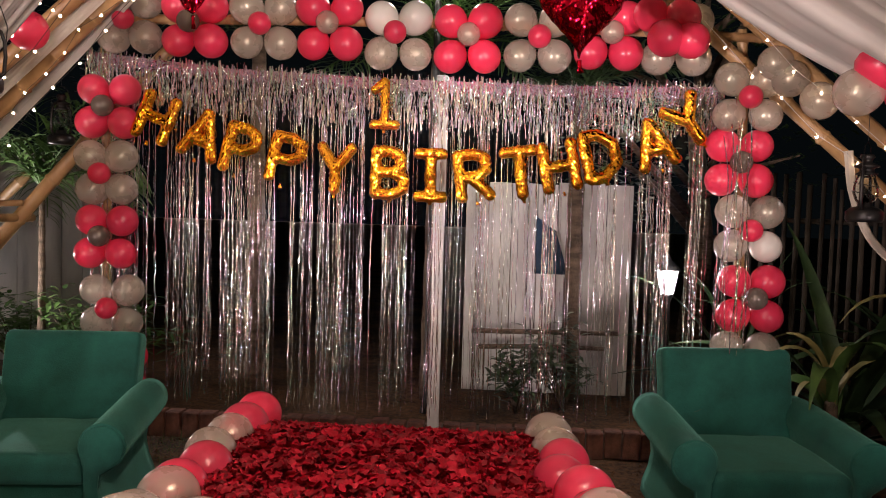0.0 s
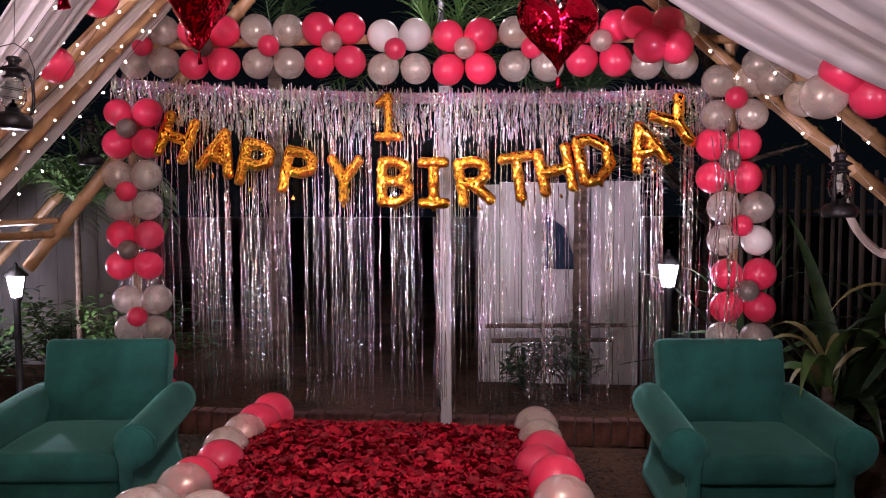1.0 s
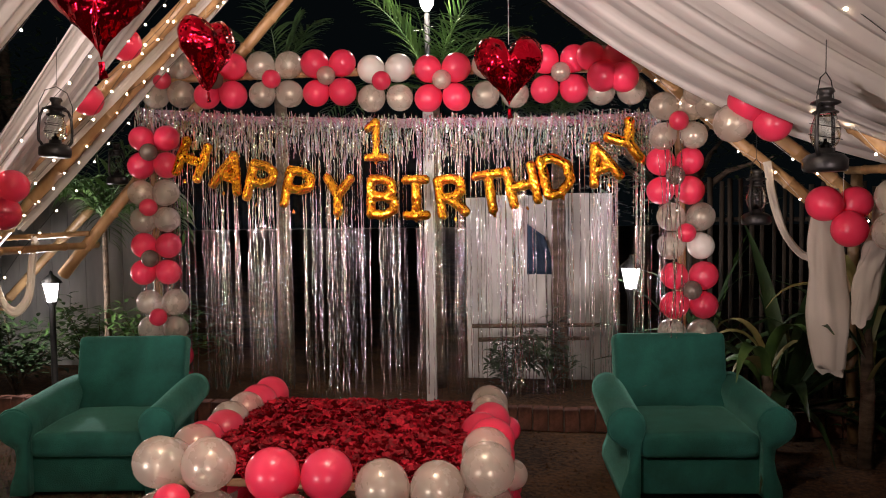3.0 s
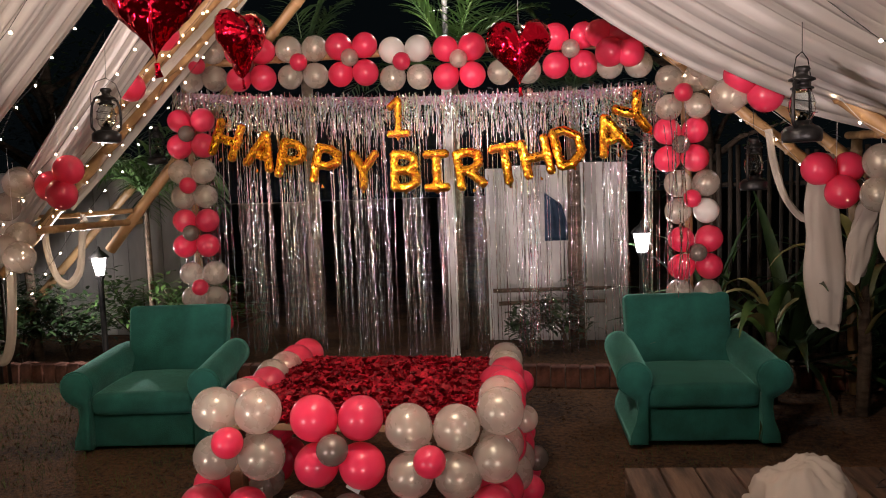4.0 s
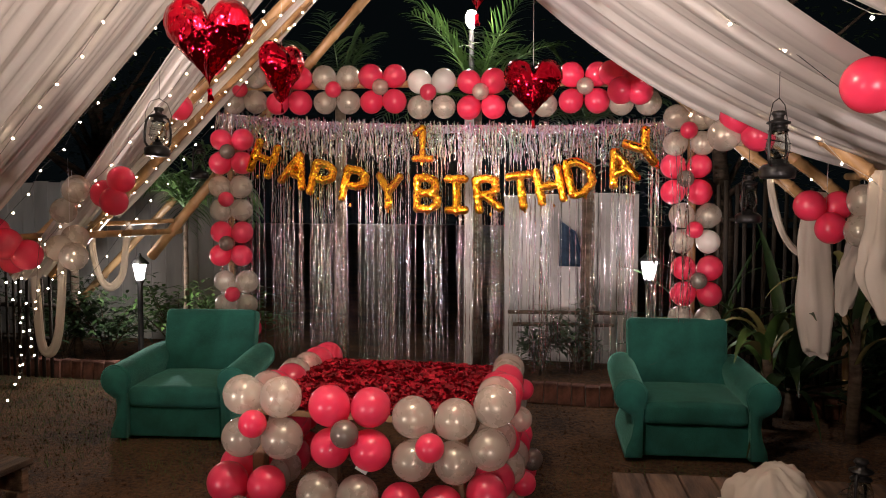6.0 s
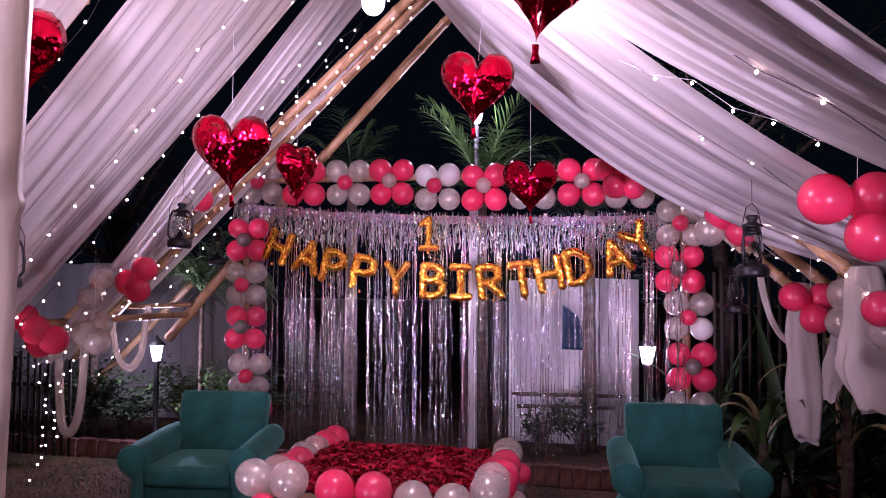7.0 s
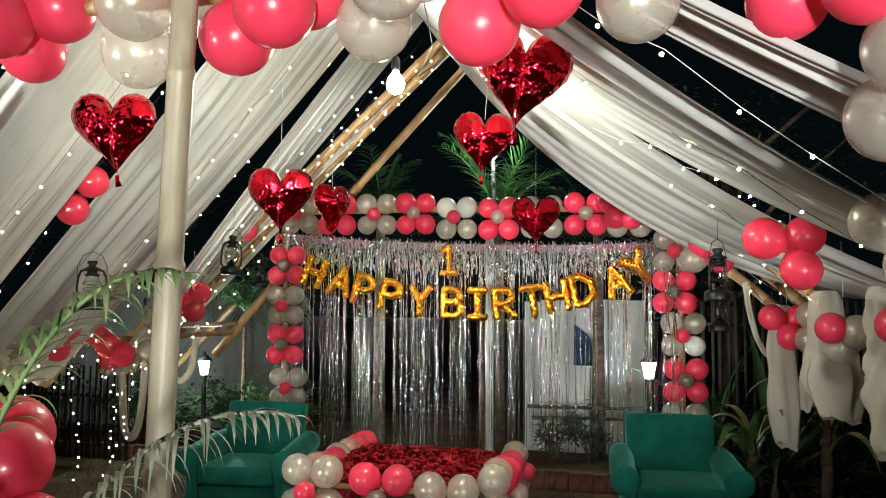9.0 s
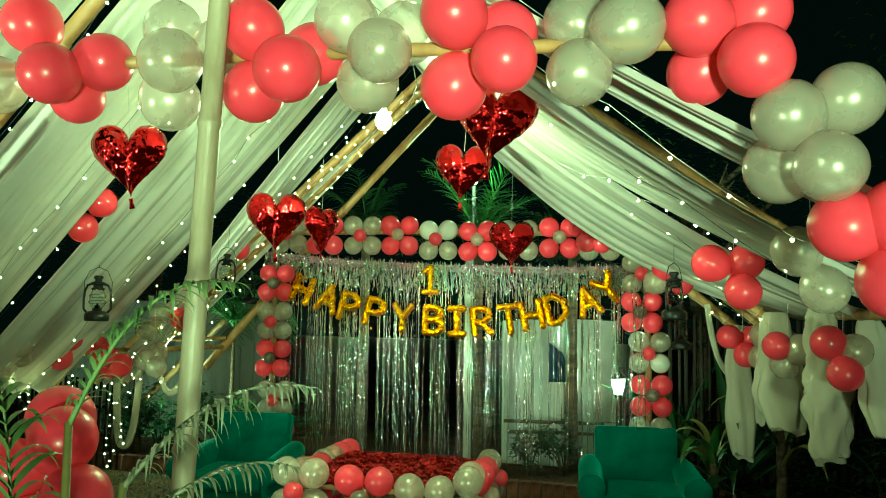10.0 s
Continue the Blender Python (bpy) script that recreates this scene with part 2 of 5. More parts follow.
def lathe(bm, profile, seg=20, m=None, close=True):
    """Turns (radius, z) pairs about z."""
    m = m or Matrix()
    rings = []
    for r, z in profile:
        if r < 1e-5:
            rings.append([bm.verts.new(m @ Vector((0, 0, z)))])
        else:
            rings.append([bm.verts.new(m @ Vector((r * math.cos(a), r * math.sin(a), z))) for a in (math.tau * k / seg for k in range(seg))])
    for a, b in zip(rings, rings[1:]):
        for k in range(seg):
            j = (k + 1) % seg
            q = [a[k % len(a)], a[j % len(a)], b[j % len(b)], b[k % len(b)]]
            q = list(dict.fromkeys(q))
            if len(q) > 2:
                bm.faces.new(q)


def tube(bm, pts, radius, seg=8, caps=True, flat=1.0):
    """A tube along points; radius is a number or a list."""
    pts = [Vector(p) for p in pts]
    rad = radius if isinstance(radius, (list, tuple)) else [radius] * len(pts)
    side = None
    rings = []
    for i, p in enumerate(pts):
        d = (pts[min(i + 1, len(pts) - 1)] - pts[max(i - 1, 0)]).normalized()
        if side is None:
            side = d.cross(Vector((0, 1, 0)) if abs(d.y) < 0.9 else Vector((1, 0, 0))).normalized()
        side = (side - d * side.dot(d)).normalized()
        up = d.cross(side)
        rings.append([bm.verts.new(p + (side * math.cos(a) + up * math.sin(a) * flat) * rad[i]) for a in (math.tau * k / seg for k in range(seg))])
    for a, b in zip(rings, rings[1:]):
        for k in range(seg):
            j = (k + 1) % seg
            bm.faces.new((a[k], a[j], b[j], b[k]))
    if caps:
        bm.faces.new(rings[0][::-1])
        bm.faces.new(rings[-1])


def bamboo(bm, a, b, r, gap=0.32, seed=0):
    """A bamboo pole from a to b with swollen nodes and a slight bend."""
    rnd = random.Random(seed)
    a, b = Vector(a), Vector(b)
    d = b - a
    length = d.length
    bend = Vector((rnd.uniform(-1, 1), rnd.uniform(-1, 1), rnd.uniform(-1, 1))) * 0.012 * length
    pts, rad = [], []
    s = -rnd.uniform(0, gap)
    stops = [0.0]
    marks = set()
    while s < length:
        if 0.03 < s < length - 0.03:
            for o, k in ((-0.016, 1.0), (-0.006, 1.13), (0.0, 1.17), (0.006, 1.13), (0.016, 0.99)):
                pts.append(s + o)
                rad.append(k)
        s += gap * rnd.uniform(0.85, 1.15)
    pts, rad = [0.0] + pts + [length], [1.0] + rad + [0.97]
    taper = rnd.uniform(0.82, 0.95)
    line = [a + d * (x / length) + bend * math.sin(math.pi * x / length) for x in pts]
    tube(bm, line, [r * k * (1 + (taper - 1) * x / length) for k, x in zip(rad, pts)], 12)


def pole(name, a, b, r, label, seed=0, pale=False, group="", gap=0.32, mat=None):
    bm = bmesh.new()
    bamboo(bm, (0, 0, 0), Vector(b) - Vector(a), r, gap, seed)
    ob = part(name, bm, mat or (M_BAMBOO_PALE if pale else M_BAMBOO))
    ob.location = a
    return tagged(ob, label, "pole", group)


def blade(bm, root, way, length, width, droop, seg=7, fold=0.25, twist=0.0, tip=0.06):
    """A leaf blade from root along way, bending down."""
    root, d = Vector(root), Vector(way).normalized()
    side = d.cross(Vector((0, 0, 1)))
    side = side.normalized() if side.length > 1e-3 else Vector((1, 0, 0))
    p = root.copy()
    step = length / seg
    prev = None
    for i in range(seg + 1):
        u = i / seg
        w = width * max(tip, math.sin(math.pi * min(1, 0.12 + 0.88 * u) ** 0.8)) * 0.5
        sd = Matrix.Rotation(twist * u, 3, d) @ side
        up = sd.cross(d)
        ring = [bm.verts.new(p - sd * w + up * w * fold), bm.verts.new(p), bm.verts.new(p + sd * w + up * w * fold)]
        if prev:
            bm.faces.new((prev[0], prev[1], ring[1], ring[0]))
            bm.faces.new((prev[1], prev[2], ring[2], ring[1]))
        prev = ring
        p = p + d * step
        d = (d + Vector((0, 0, -droop / seg * (0.5 + u)))).normalized()


def frond(bm, root, way, length, leaflet, droop, pairs=22, seed=0, width=0.022, hang=0.9, seg=4):
    """A feather palm leaf: a bent rib with leaflets on both sides."""
    rnd = random.Random(seed)
    p, d = Vector(root), Vector(way).normalized()
    line = [p.copy()]
    dirs = [d.copy()]
    for i in range(pairs):
        p = p + d * (length / pairs)
        d = (d + Vector((0, 0, -droop / pairs * (0.4 + 1.2 * i / pairs)))).normalized()
        line.append(p.copy())
        dirs.append(d.copy())
    tube(bm, line, [0.011 * length * (1 - 0.85 * i / pairs) + 0.0015 for i in range(len(line))], 5)
    for i in range(2, pairs + 1):
        u = i / pairs
        d = dirs[i]
        side = d.cross(Vector((0, 0, 1)))
        side = side.normalized() if side.length > 1e-3 else Vector((1, 0, 0))
        ln = leaflet * (0.45 + 1.1 * math.sin(math.pi * min(1, 0.08 + u * 0.9))) * 0.7
        for s in (-1, 1):
            w = d * rnd.uniform(0.5, 0.8) + side * s * rnd.uniform(0.7, 1.0) + Vector((0, 0, rnd.uniform(-0.1, 0.3)))
            blade(bm, line[i], w, ln * rnd.uniform(0.8, 1.1), width * rnd.uniform(0.8, 1.1), hang * rnd.uniform(0.7, 1.4), seg, 0.3, rnd.uniform(-0.5, 0.5))

# ---- ground and kerb ----
bm = bmesh.new()
bmesh.ops.create_grid(bm, x_segments=120, y_segments=120, size=1)
for v in bm.verts:
    x, y = v.co.x, v.co.y
    v.co.x = math.copysign(abs(x) ** 2.2, x) * 60
    v.co.y = math.copysign(abs(y) ** 2.2, y) * 60 + 2
    near = math.exp(-((v.co.x) ** 2 + (v.co.y - 2) ** 2) / 60)
    v.co.z = (noise.noise(v.co * 0.9) * 0.02 + noise.noise(v.co * 3.1) * 0.008) * near - 0.01
ground = part("ground", bm, M_SOIL)
tagged(ground, "bare brown soil with thin worn grass", "ground", kind="structure")


def ground_patch():
    rnd = random.Random(5)
    bm = bmesh.new()
    for k in range(46000):
        x, y = rnd.uniform(-4.5, 4.2), rnd.uniform(-1.0, 4.95)
        dens = noise.noise(Vector((x * 0.8, y * 0.8, 3))) + (0.1 if x < -0.9 else -0.22) + (0.55 if x < -1.1 and y > 2.6 else 0) + (0.2 if y > 4 else 0) - 0.12
        if rnd.random() > 0.25 + dens:
            continue
        h = rnd.uniform(0.015, 0.05) * (1.5 if x < -1.1 and y > 2.4 else 1)
        a = rnd.uniform(0, math.tau)
        lean = Vector((math.cos(a), math.sin(a), 0)) * h * rnd.uniform(0.3, 1.2)
        s = Vector((-math.sin(a), math.cos(a), 0)) * 0.002
        p = Vector((x, y, -0.012))
        bm.faces.new([bm.verts.new(p - s), bm.verts.new(p + s), bm.verts.new(p + lean + Vector((0, 0, h)))])
    ob = part("grass", bm, M_GRASS, smooth=False)
    tagged(ob, "short sparse grass on bare soil", "grass", kind="stuff")


ground_patch()


def clods():
    rnd = random.Random(6)
    vs, fs = [], []
    for k in range(7000):
        x, y = rnd.uniform(-4.5, 4.0), rnd.uniform(-0.5, 4.95)
        s = rnd.uniform(0.003, 0.011) * (1.6 if rnd.random() < 0.06 else 1)
        a = rnd.uniform(0, 6.28)
        b = len(vs)
        for j in range(4):
            vs.append((x + s * 1.2 * math.cos(a + j * 1.57) * rnd.uniform(0.7, 1.3), y + s * math.sin(a + j * 1.57) * rnd.uniform(0.7, 1.3), -0.012 + rnd.uniform(0, 0.006)))
        vs.append((x + s * rnd.uniform(-0.3, 0.3), y + s * rnd.uniform(-0.3, 0.3), s * rnd.uniform(0.3, 1.0)))
        fs += [(b + j, b + (j + 1) % 4, b + 4) for j in range(4)]
    me = bpy.data.meshes.new("soil_crumbs")
    me.from_pydata(vs, [], fs)
    me.materials.append(M_SOIL)
    tagged(new("soil_crumbs", me), "loose crumbs of brown soil", "soil", kind="stuff")


clods()
KERB_Y = 4.98
bm = bmesh.new()
box(bm, (-6.5, KERB_Y + 0.015, -0.05), (4.5, KERB_Y + 0.11, 0.14))
kerb = part("kerb_wall", bm, M_MORTAR, smooth=False)
tagged(kerb, "low weathered brick edging of the garden bed", "kerb", kind="structure")
bm = bmesh.new()
box(bm, (-6.5, KERB_Y + 0.11, -0.05), (4.5, 7.6, 0.10))
tagged(part("garden_bed", bm, M_SOIL, smooth=False), "dark soil of the planting bed", "ground", kind="structure")

# ---- hut: bamboo frame ----
RIDGE_X, RIDGE_Z = 0.05, 4.02
LS, RS = 1.08, 0.70


def roof_z(x):
    return RIDGE_Z - (RIDGE_X - x) * LS if x < RIDGE_X else RIDGE_Z - (x - RIDGE_X) * RS


pole("ridge_pole", (RIDGE_X, -2.2, RIDGE_Z + 0.05), (RIDGE_X, 5.6, RIDGE_Z + 0.05), 0.045, "brown bamboo ridge pole of the hut", 1, group="hut frame")
for k, (y, top) in enumerate(((-1.1, 0), (0.2, 0), (1.15, 0), (2.42, 0), (4.75, 0))):
    xl = -2.62 - 0.06 * (k % 2)
    pole("rafter", (xl, y, roof_z(xl) + 0.04 - top), (RIDGE_X + 0.08, y, RIDGE_Z + 0.1 - top), 0.044, "brown bamboo rafter leaning on the ridge", 10 + k, group="hut frame")
for k, (bottom, top) in enumerate((((-3.42, 4.02, 1.06), (0.14, 3.82, 4.06)), ((-3.40, 4.46, 1.02), (0.14, 3.86, 3.96)), ((-3.0, 3.5, 1.18), (-2.0, 3.42, 2.02)))):
    pole("rafter", bottom, top, 0.046, "brown bamboo rafter leaning on the ridge", 20 + k, group="hut frame")
for k, (bottom, top) in enumerate((((3.08, 4.62, 1.42), (-0.02, 4.35, 4.06)), ((3.34, 4.44, 1.40), (-0.04, 4.0, 4.08)), ((3.30, 3.0, 1.36), (-0.04, 3.0, 4.12)))):
    pole("rafter", bottom, top, 0.042, "brown bamboo rafter leaning on the ridge", 24 + k, group="hut frame")
for k, y in enumerate((1.34,)):
    xr = 3.15 + 0.05 * (k % 2)
    pole("rafter", (xr, y, roof_z(xr) + 0.04), (RIDGE_X - 0.08, y, RIDGE_Z + 0.1), 0.038, "brown bamboo rafter leaning on the ridge", 30 + k, group="hut frame")
pole("eave_pole", (-2.42, -2.0, roof_z(-2.42) + 0.05), (-2.42, 4.9, roof_z(-2.42) + 0.05), 0.03, "bamboo pole along the low edge of the roof", 50, group="hut frame")
pole("eave_pole", (3.12, -2.0, roof_z(3.12) + 0.0), (3.12, 4.95, roof_z(3.12) + 0.0), 0.03, "bamboo pole along the low edge of the roof", 51, group="hut frame")
for k, (x, y) in enumerate(((-2.46, -1.1), (-2.46, 1.1), (3.15, -1.6), (3.15, 4.85))):
    pole("eave_post", (x, y, 0.0), (x, y, roof_z(x)), 0.04, "dark bamboo post carrying the low edge of the roof", 40 + k, group="hut frame", mat=M_BAMBOO_DARK)
pole("eave_post", (-3.80, 5.35, 0.09), (-3.86, 5.35, 1.75), 0.045, "dark bamboo post behind the brick edging", 48, group="hut frame", mat=M_TRUNK)
pole("brace_pole", (-4.45, 5.45, 0.09), (-2.70, 5.40, 1.75), 0.04, "dark slanting bamboo brace in the planting bed", 49, group="hut frame", mat=M_BAMBOO_DARK)
pole("cross_pole", (-1.9, 4.56, 2.60), (2.05, 4.56, 2.54), 0.03, "horizontal bamboo pole behind the balloon arch", 52, group="hut frame")
pole("upright_pole", (-1.78, 4.6, 0.0), (-1.80, 4.6, 2.75), 0.03, "upright bamboo pole behind the balloon column", 53, group="hut frame")
pole("upright_pole", (1.95, 4.62, 0.0), (1.93, 4.62, 2.6), 0.03, "upright bamboo pole behind the balloon column", 54, group="hut frame")
POST = pole("entrance_post", (0.69, -1.16, 0.0), (0.775, -1.12, 3.35), 0.032, "pale upright bamboo post at the hut's entrance", 60, pale=True, gap=0.42)
pole("entrance_beam", (-0.35, -0.93, 2.555), (2.25, -0.93, 2.50), 0.022, "bamboo beam carrying the balloon garland", 61, group="hut frame")


def drape(side, ridge, eave, sag, end, seed, folds=7, slope=0.0):
    """A voile strip hung from the ridge to the low edge, slack and pleated; ridge and eave give its two edges there."""
    rnd = random.Random(seed)
    bm = bmesh.new()
    nu, nv = 36, 84
    xe = -3.15 if slope else (-2.62 if side < 0 else 3.12)
    grid = []
    ph = [rnd.uniform(0, 6.28) for _ in range(6)]
    fr = [folds * f * rnd.uniform(0.85, 1.15) for f in (0.5, 1.0, 1.9, 3.1)]
    n = Vector((-LS if side < 0 else RS, 0, 1)).normalized()
    for i in range(nu + 1):
        u = i / nu * end
        x = RIDGE_X + (xe - RIDGE_X) * u
        t = u * u * (3 - 2 * u)
        high = RIDGE_Z - (RIDGE_X - x) * slope if slope else roof_z(x)
        near, far = ridge[0] + (eave[0] - ridge[0]) * t, ridge[1] + (eave[1] - ridge[1]) * t
        yc, w = (near + far) / 2, (far - near) / 2
        s = sag * math.sin(math.pi * min(1, u) ** 0.88) ** 0.8
        slack = 0.22 if folds > 12 else 0.0
        row = []
        for j in range(nv + 1):
            v = j / nv * 2 - 1
            f = sum(math.sin(fr[k] * math.pi * v + ph[k] + 0.5 * math.sin(3 * u + ph[k])) * a for k, a in enumerate((0.5, 0.6, 0.35, 0.18)))
            edge = (0.10 if side < 0 else -0.02) * (v * v) * math.sin(math.pi * u)
            p = Vector((x, yc + v * w + 0.04 * math.sin(2.2 * u + ph[4]) * u, high - 0.05 - s * (1 - slack * (1 - v)) + edge)) + n * f * (0.012 + 0.016 * u)
            row.append(bm.verts.new(p))
        grid.append(row)
    for a, b in zip(grid, grid[1:]):
        for j in range(nv):
            bm.faces.new((a[j], a[j + 1], b[j + 1], b[j]))
    ob = part("ceiling_drape", bm, M_DRAPE)
    return tagged(ob, "sheer white voile drape slung from ridge to eave", "drape", "roof drapes")


LEFT_DRAPES = (
    ((-1.50, 0.00), (-1.35, -0.15), 0.16, 0.97, 7),
    ((0.20, 1.14), (0.18, 1.12), 0.14, 0.97, 8),
    ((1.26, 2.46), (1.30, 2.38), 0.18, 0.97, 9),
    ((2.60, 3.24), (2.98, 3.34), 0.08, 0.98, 6),
    ((3.86, 3.98), (4.12, 4.26), 0.05, 1.0, 2),
    ((4.00, 4.08), (4.52, 4.62), 0.04, 0.90, 2),
)
for k, (top, low, sag, end, folds) in enumerate(LEFT_DRAPES):
    drape(-1, top, low, sag, end, 70 + k, folds, 0.84 if k > 3 else 0.0)
RIGHT_DRAPES = (
    ((-0.84, -0.50), (-0.84, -0.45), 0.22, 1.0, 4),
    ((-0.95, 1.12), (0.25, 0.85), 0.28, 1.0, 9),
    ((0.55, 3.45), (1.65, 3.35), 0.48, 1.0, 14),
)
for k, (top, low, sag, end, folds) in enumerate(RIGHT_DRAPES):
    drape(1, top, low, sag, end, 80 + k, folds)

# ---- foil fringe curtain ----
TOP = [(-1.84, 2.40), (-1.0, 2.315), (0.0, 2.27), (1.0, 2.25), (1.80, 2.26)]


def top_z(x):
    for (a, za), (b, zb) in zip(TOP, TOP[1:]):
        if x <= b:
            return za + (zb - za) * (x - a) / (b - a)
    return TOP[-1][1]


def fringe(x0, x1, seed):
    rnd = random.Random(seed)
    root = thing("foil_curtain", pose((x0 + x1) / 2, 4.5, 0), "silver holographic foil fringe curtain with glittering strips", "curtain", "foil curtains")
    cx = (x0 + x1) / 2
    bm = bmesh.new()
    n = 60
    prev = None
    for i in range(n + 1):
        x = x0 + (x1 - x0) * i / n
        z = top_z(x)
        ring = [bm.verts.new((x - cx, rnd.uniform(-0.008, 0.008), z - h)) for h in (0.0, 0.03, 0.065)]
        if prev:
            for a in range(2):
                bm.faces.new((prev[a], prev[a + 1], ring[a + 1], ring[a]))
        prev = ring
    part("header", bm, M_SILVER, root, "flat silver foil header band", smooth=False)
    bm = bmesh.new()
    count = int((x1 - x0) / 0.0042)
    for k in range(count):
        x = x0 + (x1 - x0) * (k + rnd.uniform(0.1, 0.9)) / count
        clump = noise.noise(Vector((x * 11, seed, 0))) + 0.8 * noise.noise(Vector((x * 31, seed, 7)))
        if rnd.random() > 0.36 + 1.1 * clump:
            continue
        bottom = 0.355 + 0.06 * abs(x) / 1.8 + rnd.uniform(-0.05, 0.05) + 0.03 * noise.noise(Vector((x * 4, 1, 0)))
        if rnd.random() < 0.05:
            bottom += rnd.uniform(0.1, 0.7)
        z = top_z(x) - 0.05
        w = rnd.uniform(0.0012, 0.0030)
        ang = rnd.uniform(-0.9, 0.9)
        off = rnd.uniform(-0.035, 0.03)
        prev = None
        seg = 84
        drift = rnd.uniform(-0.02, 0.02)
        turn = rnd.uniform(0.3, 1.3)
        crimp = rnd.uniform(0.2, 0.9)
        wave = rnd.uniform(0.004, 0.016)
        for i in range(seg + 1):
            u = i / seg
            zz = z + (bottom - z) * u
            bend = ang + turn * noise.noise(Vector((k * 3.1, zz * 3.2, seed))) * 2 + rnd.gauss(0, crimp * (1.5 if u < 0.12 else 0.6))
            xx = x - cx + drift * u + 0.004 * math.sin(7 * u + k) + rnd.uniform(-0.001, 0.001)
            dx, dy = math.cos(bend) * w, math.sin(bend) * w
            yy = off * min(1, u * 4) + wave * noise.noise(Vector((k * 1.7, zz * 9, 4))) * 2 + rnd.uniform(-0.0030, 0.0030)
            ring = [bm.verts.new((xx - dx, yy - dy, zz)), bm.verts.new((xx + dx, yy + dy, zz))]
            if prev:
                bm.faces.new((prev[0], prev[1], ring[1], ring[0]))
            prev = ring
    strips = part("fringe", bm, M_SILVER, root, "hundreds of narrow silver foil strips", smooth=False)
    tagged(strips, kind="stuff")
    # short crumpled strips near the header
    bm = bmesh.new()
    for k in range(int((x1 - x0) * 800)):
        x = rnd.uniform(x0, x1)
        z = top_z(x) - 0.02 - 0.24 * rnd.random() ** 1.4
        a = rnd.uniform(0, math.pi)
        w, h = rnd.uniform(0.002, 0.005), rnd.uniform(0.04, 0.12)
        c = Vector((x - cx, rnd.uniform(-0.045, 0.02), z))
        d = Vector((math.cos(a) * w, math.sin(a) * w, 0))
        tilt = Vector((rnd.uniform(-0.12, 0.12) * h, rnd.uniform(-0.25, 0.25) * h, h))
        bm.faces.new([bm.verts.new(c - d - tilt * 0.5), bm.verts.new(c + d - tilt * 0.5), bm.verts.new(c + d + tilt * 0.5), bm.verts.new(c - d + tilt * 0.5)])
    tagged(part("crinkled_foil", bm, M_SILVER, root, smooth=False), kind="stuff")
    return root


fringe(-1.84, -0.56, 3)
fringe(-0.58, 0.62, 4)
fringe(0.60, 1.82, 5)


def loose_strips():
    """A few foil strips blown in front of the balloon column."""
    rnd = random.Random(8)
    bm = bmesh.new()
    for k in range(13):
        x, z, ang, w = rnd.uniform(1.78, 2.02), rnd.uniform(1.9, 2.25), 0.0, rnd.uniform(0.002, 0.004)
        y = 4.36 if z > 2.1 else 4.33
        prev, low = None, rnd.uniform(0.72, 0.95)
        for i in range(81):
            zz = z + (low - z) * i / 80
            ang += rnd.gauss(0, 0.35)
            p = Vector((x + 0.02 * math.sin(i * 0.07 + k), y - 0.04 * math.sin(math.pi * min(1, i / 30)) + rnd.uniform(-0.002, 0.002), zz))
            d = Vector((math.cos(ang) * w, math.sin(ang) * w, 0))
            ring = [bm.verts.new(p - d), bm.verts.new(p + d)]
            if prev:
                bm.faces.new((prev[0], prev[1], ring[1], ring[0]))
            prev = ring
    ob = part("foil_strips", bm, M_SILVER, smooth=False)
    tagged(ob, "loose silver foil strips hanging before the balloons", "curtain", kind="stuff")


loose_strips()

# ---- latex balloons ----


def balloon_mesh(name, material, r):
    """An inflated latex balloon, tail down at -z, centred on its body."""
    bm = bmesh.new()
    prof = []
    for k in range(15):
        a = math.pi * k / 15
        z = math.cos(a)
        rr = math.sin(a)
        if z < 0:
            z *= 1 + 0.10 * z * z
        prof.append((r * rr, r * z))
    prof += [(r * 0.10, -r * 1.10), (r * 0.055, -r * 1.15), (r * 0.10, -r * 1.22), (0, -r * 1.21)]
    lathe(bm, prof, 24)
    return mesh_of(name, bm, material)


R = 0.0945
COLOURS = {"pink": M_PINK, "pearl": M_PEARL, "grey": M_GREY, "white": M_WHITE}
BIG = {c: balloon_mesh("balloon", m, R) for c, m in COLOURS.items()}
SMALL = {c: balloon_mesh("balloon", m, 0.064) for c, m in COLOURS.items()}
brnd = random.Random(9)


def aim(p, way, scale=1.0):
    """A pose at p whose +z looks along way."""
    q = Vector(way).to_track_quat("Z", "Y")
    return Matrix.Translation(p) @ q.to_matrix().to_4x4() @ Matrix.Rotation(brnd.uniform(0, 6.28), 4, "Z") @ Matrix.Diagonal((scale, scale, scale, 1))


WORDS = {"pink": "glossy coral pink", "pearl": "pearly champagne", "white": "white", "grey": "dull grey"}


